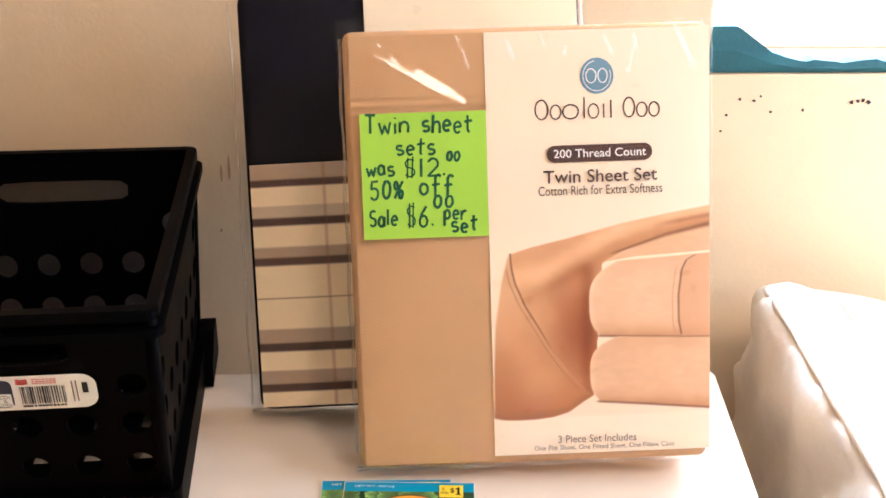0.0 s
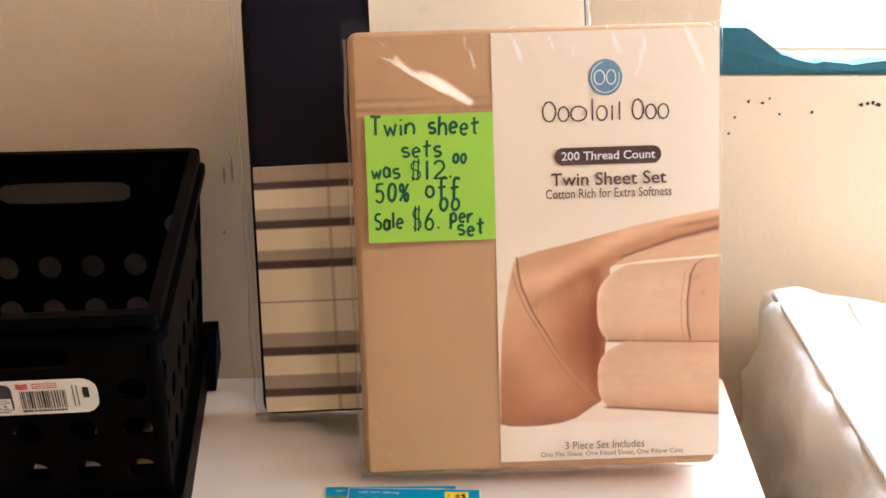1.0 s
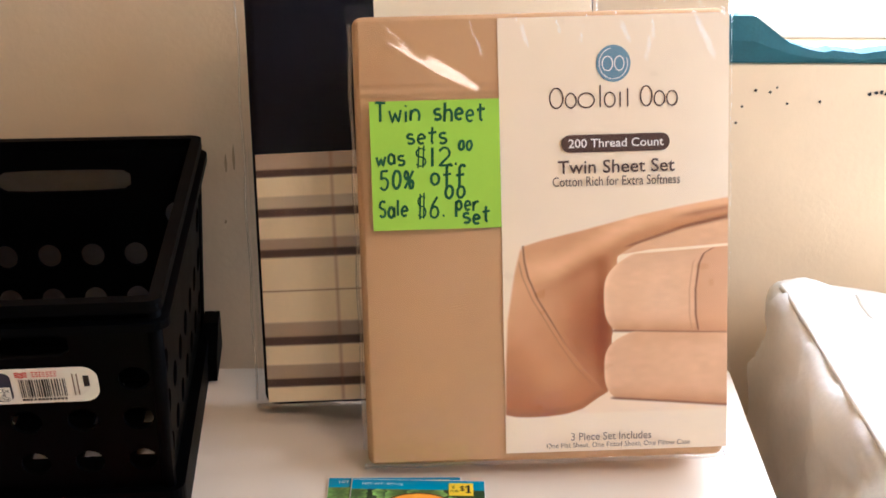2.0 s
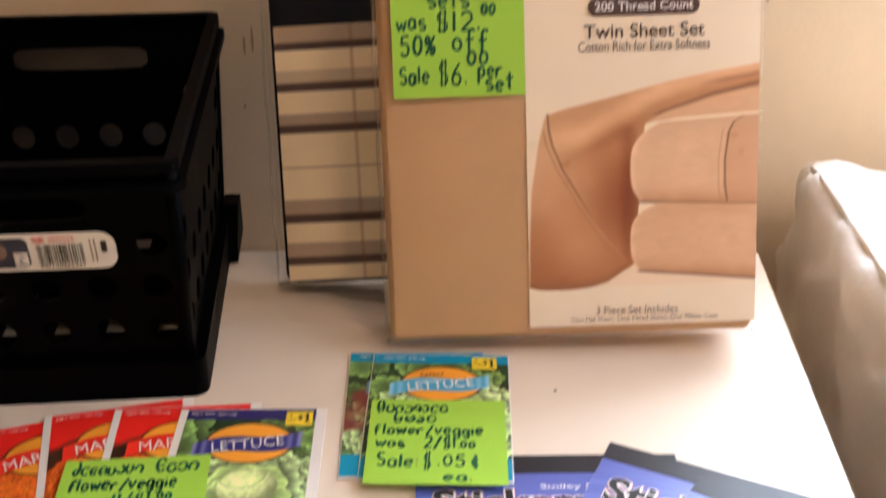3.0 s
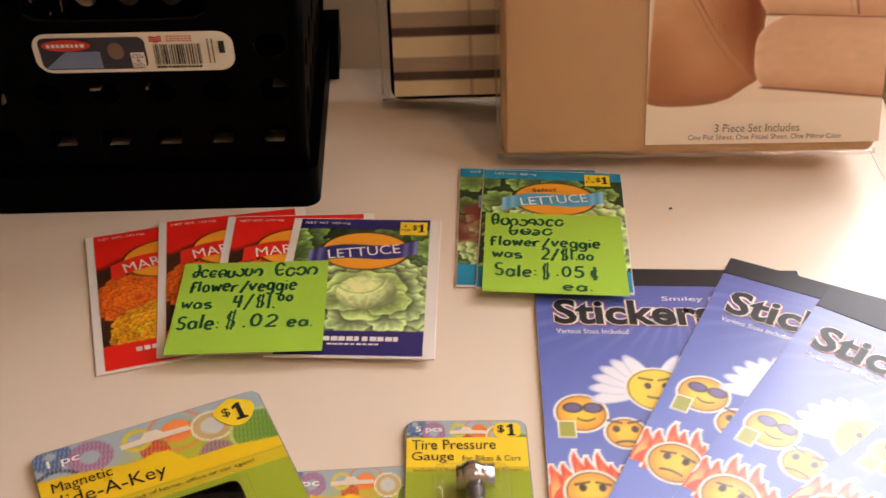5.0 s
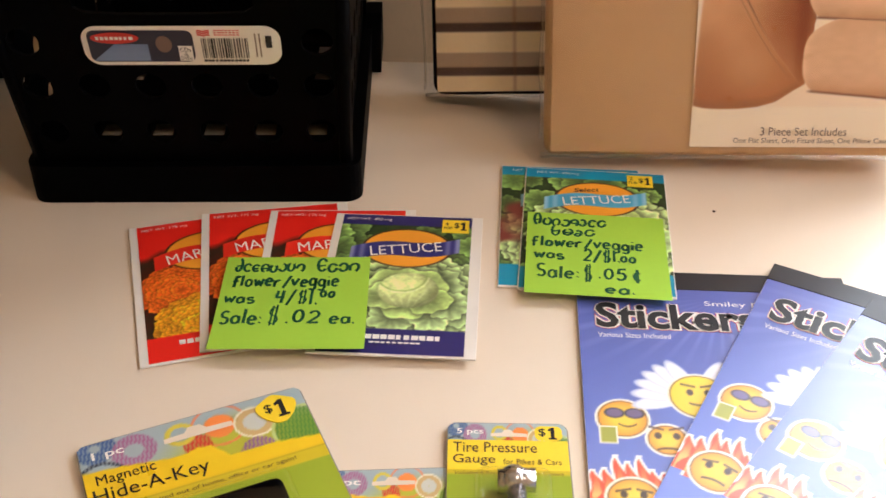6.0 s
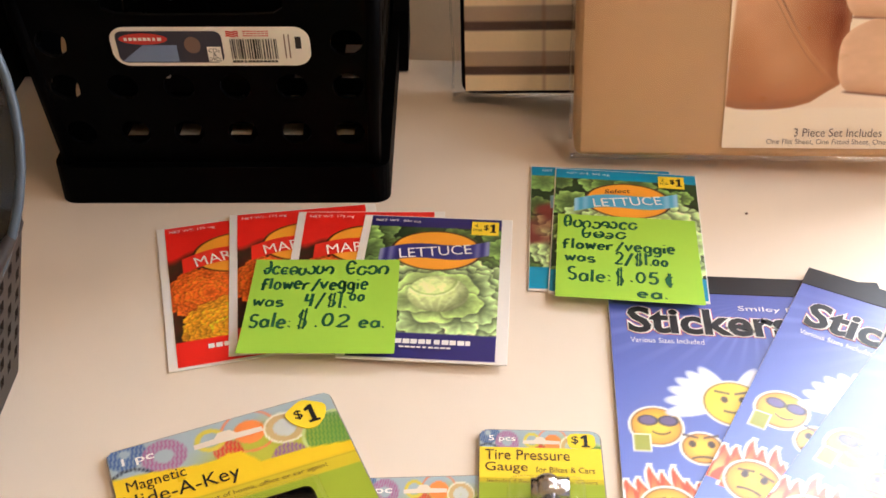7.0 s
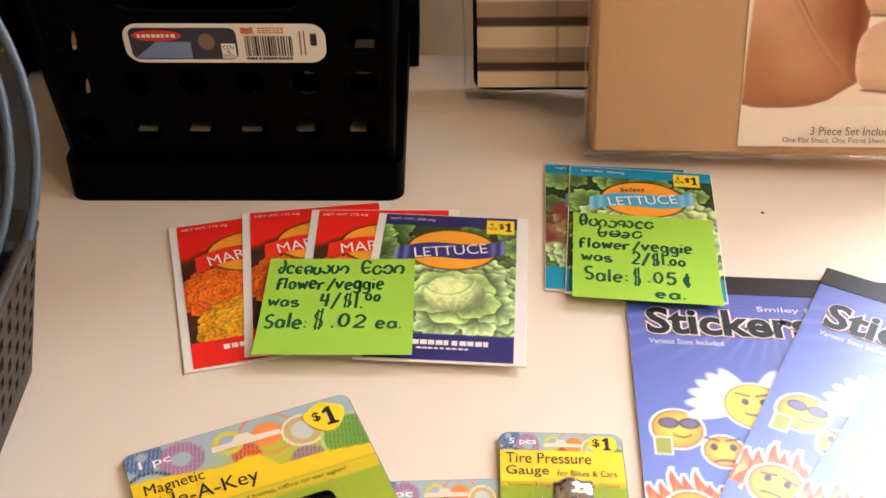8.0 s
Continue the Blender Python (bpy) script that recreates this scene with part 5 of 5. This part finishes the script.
def crate_label(parent):
    """A rounded paper label on the front of the crate."""
    lx0, lx1, lz0, lz1 = -0.0453, 0.0577, 0.0931, 0.1176

    def stick(bm, lift):
        for v in bm.verts:
            f = (v.co.y - 0.0225) / 0.136
            v.co = Vector((v.co.x, -(0.098 + 0.0255 * f) - lift, v.co.y))
        return bm

    base = part("label", stick(flat(round_rect(lx0, lx1, lz0, lz1, 0.0085, 8)), 0.0006), M_LABEL, parent, "white rounded product label")
    w = lx1 - lx0
    at = lambda u: lx0 + u * w
    dark = material("label_dark_blue", lin(40, 40, 58), 0.4)
    sky = material("label_blue", lin(120, 140, 176), 0.4)
    part("picture_panel", stick(flat(round_rect(at(0.03), at(0.56), lz0 + 0.0022, lz1 - 0.0025, 0.004, 5)), 0.0009), dark, base)
    part("picture_sky", stick(flat([(at(0.04), lz0 + 0.003), (at(0.33), lz0 + 0.003), (at(0.33), lz0 + 0.0135), (at(0.16), lz0 + 0.0135)]), 0.0012), sky, base)
    part("maker_oval", stick(flat(ring_of(at(0.17), lz0 + 0.0175, 0.0125, 0.0035)), 0.0015), M_REDINK, base)
    part("maker_mark", stick(bars(at(0.075), at(0.265), lz0 + 0.0165, lz0 + 0.0185, 0, 8, 3), 0.0018), M_WHITE, base)
    part("disc_picture", stick(flat(ring_of(at(0.41), lz0 + 0.0135, 0.0042, 0.0052)), 0.0012), M_GREYINK, base)
    part("disc_patch", stick(flat([(at(0.48), lz0 + 0.003), (at(0.55), lz0 + 0.003), (at(0.55), lz0 + 0.0125), (at(0.48), lz0 + 0.0125)]), 0.0013), M_WHITE, base)
    part("disc_text", stick(join(words("CDs", at(0.488), at(0.542), lz0 + 0.009, lz0 + 0.0115, 0), words("&", at(0.505), at(0.525), lz0 + 0.0065, lz0 + 0.0085, 0), words("DVDs", at(0.486), at(0.544), lz0 + 0.0036, lz0 + 0.006, 0)), 0.0016), M_DARK, base)
    rnd = random.Random(8)
    lines, x = [], at(0.6)
    while x < at(0.835):
        wd = rnd.choice((0.0004, 0.0007, 0.0011))
        lines.append(flat([(x, lz0 + 0.0045), (x + wd, lz0 + 0.0045), (x + wd, lz0 + 0.017), (x, lz0 + 0.017)]))
        x += wd + rnd.choice((0.0004, 0.0006, 0.0009))
    tagged(part("barcode", stick(join(*lines), 0.001), M_DARK, base), kind="stuff")
    part("barcode_digits", stick(bars(at(0.6), at(0.835), lz0 + 0.0022, lz0 + 0.0036, 0, 12, 2), 0.001), M_DARK, base)
    part("flag_mark", stick(join(*[stroke([(at(0.585) + k * 0.0008, lz0 + 0.0215 - r * 0.0013 + 0.0004 * math.sin(k * 1.2)) for k in range(9)], 0.0008, 0) for r in range(3)]), 0.001), M_REDINK, base)
    part("small_print", stick(join(*[bars(at(0.67), at(0.8), lz0 + 0.0216 - r * 0.0014, lz0 + 0.0222 - r * 0.0014, 0, 7, r) for r in range(3)]), 0.001), M_REDINK, base)
    part("side_print", stick(join(*[flat([(at(0.87) + r * 0.0022, lz0 + 0.005), (at(0.87) + r * 0.0022 + 0.0007, lz0 + 0.005), (at(0.87) + r * 0.0022 + 0.0007, lz0 + 0.02), (at(0.87) + r * 0.0022, lz0 + 0.02)]) for r in range(2)]), 0.001), M_GREYINK, base)
    part("size_patch", stick(flat([(at(0.925), lz0 + 0.011), (at(0.955), lz0 + 0.011), (at(0.955), lz0 + 0.0185), (at(0.925), lz0 + 0.0185)]), 0.001), M_DARK, base)


crate_label(box_1)

# ---- basket of clear lids ----


def basket():
    ob = thing("basket", pose(-0.3565, -0.25, 0, 0, 0, 4), "brown-grey perforated plastic basket on the table", "basket")
    h, bw, bd, tw, td = 0.085, 0.088, 0.046, 0.106, 0.056
    bm = bmesh.new()

    def spot(x, y, z):
        f = z / h
        return Vector((x * (bw + (tw - bw) * f), y * (bd + (td - bd) * f), z))

    def strip(fn, n, rows_):
        for r in range(rows_):
            for k in range(n):
                s0, s1 = -1 + 2 * k / n, -1 + 2 * (k + 1) / n
                a0, a1 = h * r / rows_, h * (r + 1) / rows_
                o, i = [(s0, a0), (s1, a0), (s1, a1), (s0, a1)], []
                ms, ma = (s0 + s1) / 2, (a0 + a1) / 2
                for s, a in o:
                    i.append((ms + (s - ms) * 0.42, ma + (a - ma) * 0.55))
                ov, iv = [bm.verts.new(fn(*p)) for p in o], [bm.verts.new(fn(*p)) for p in i]
                if r in (0, rows_ - 1):
                    bm.faces.new(ov)
                    continue
                for j in range(4):
                    bm.faces.new((ov[j - 1], ov[j], iv[j], iv[j - 1]))

    strip(lambda s, a: spot(1, s, a), 9, 8)
    strip(lambda s, a: spot(-1, s, a), 9, 8)
    strip(lambda s, a: spot(s, 1, a), 10, 8)
    strip(lambda s, a: spot(s, -1, a), 10, 8)
    bmesh.ops.remove_doubles(bm, verts=bm.verts, dist=1e-5)
    bmesh.ops.solidify(bm, geom=list(bm.faces), thickness=0.002)
    part("wall", bm, M_BASKET, ob)
    part("bottom", box(-bw, bw, -bd, bd, 0, 0.003), M_BASKET, ob)
    part("rim", tube([(x, y, h) for x, y in round_rect(-tw, tw, -td, td, 0.01)], 0.003, 8, True), M_BASKET, ob, smooth=True)
    return ob


basket()


def lid(m):
    ob = thing("plastic_lid", m, "clear bluish plastic lid standing in a basket", "lid", "clear lids in the basket")
    outline = ring_of(0, 0, 0.122, 0.122, 56)
    bm = prism(outline, 0, 0.0012)
    part("panel", bm, M_LID, ob).visible_shadow = False
    part("rim", tube([(x, y, 0.001) for x, y in outline], 0.0022, 8, True), M_LIDRIM, ob, "frosted raised rim", True)
    return ob


for k in range(4):
    turn = look((0, 0, 0), (-0.521 - 0.03 * k, 0.711, -0.472 + 0.02 * k), 0).to_3x3().to_4x4()
    lid(Matrix.Translation((-0.354 - 0.006 * k, -0.24 - 0.0095 * k, 0.144 + 0.007 * k)) @ turn)
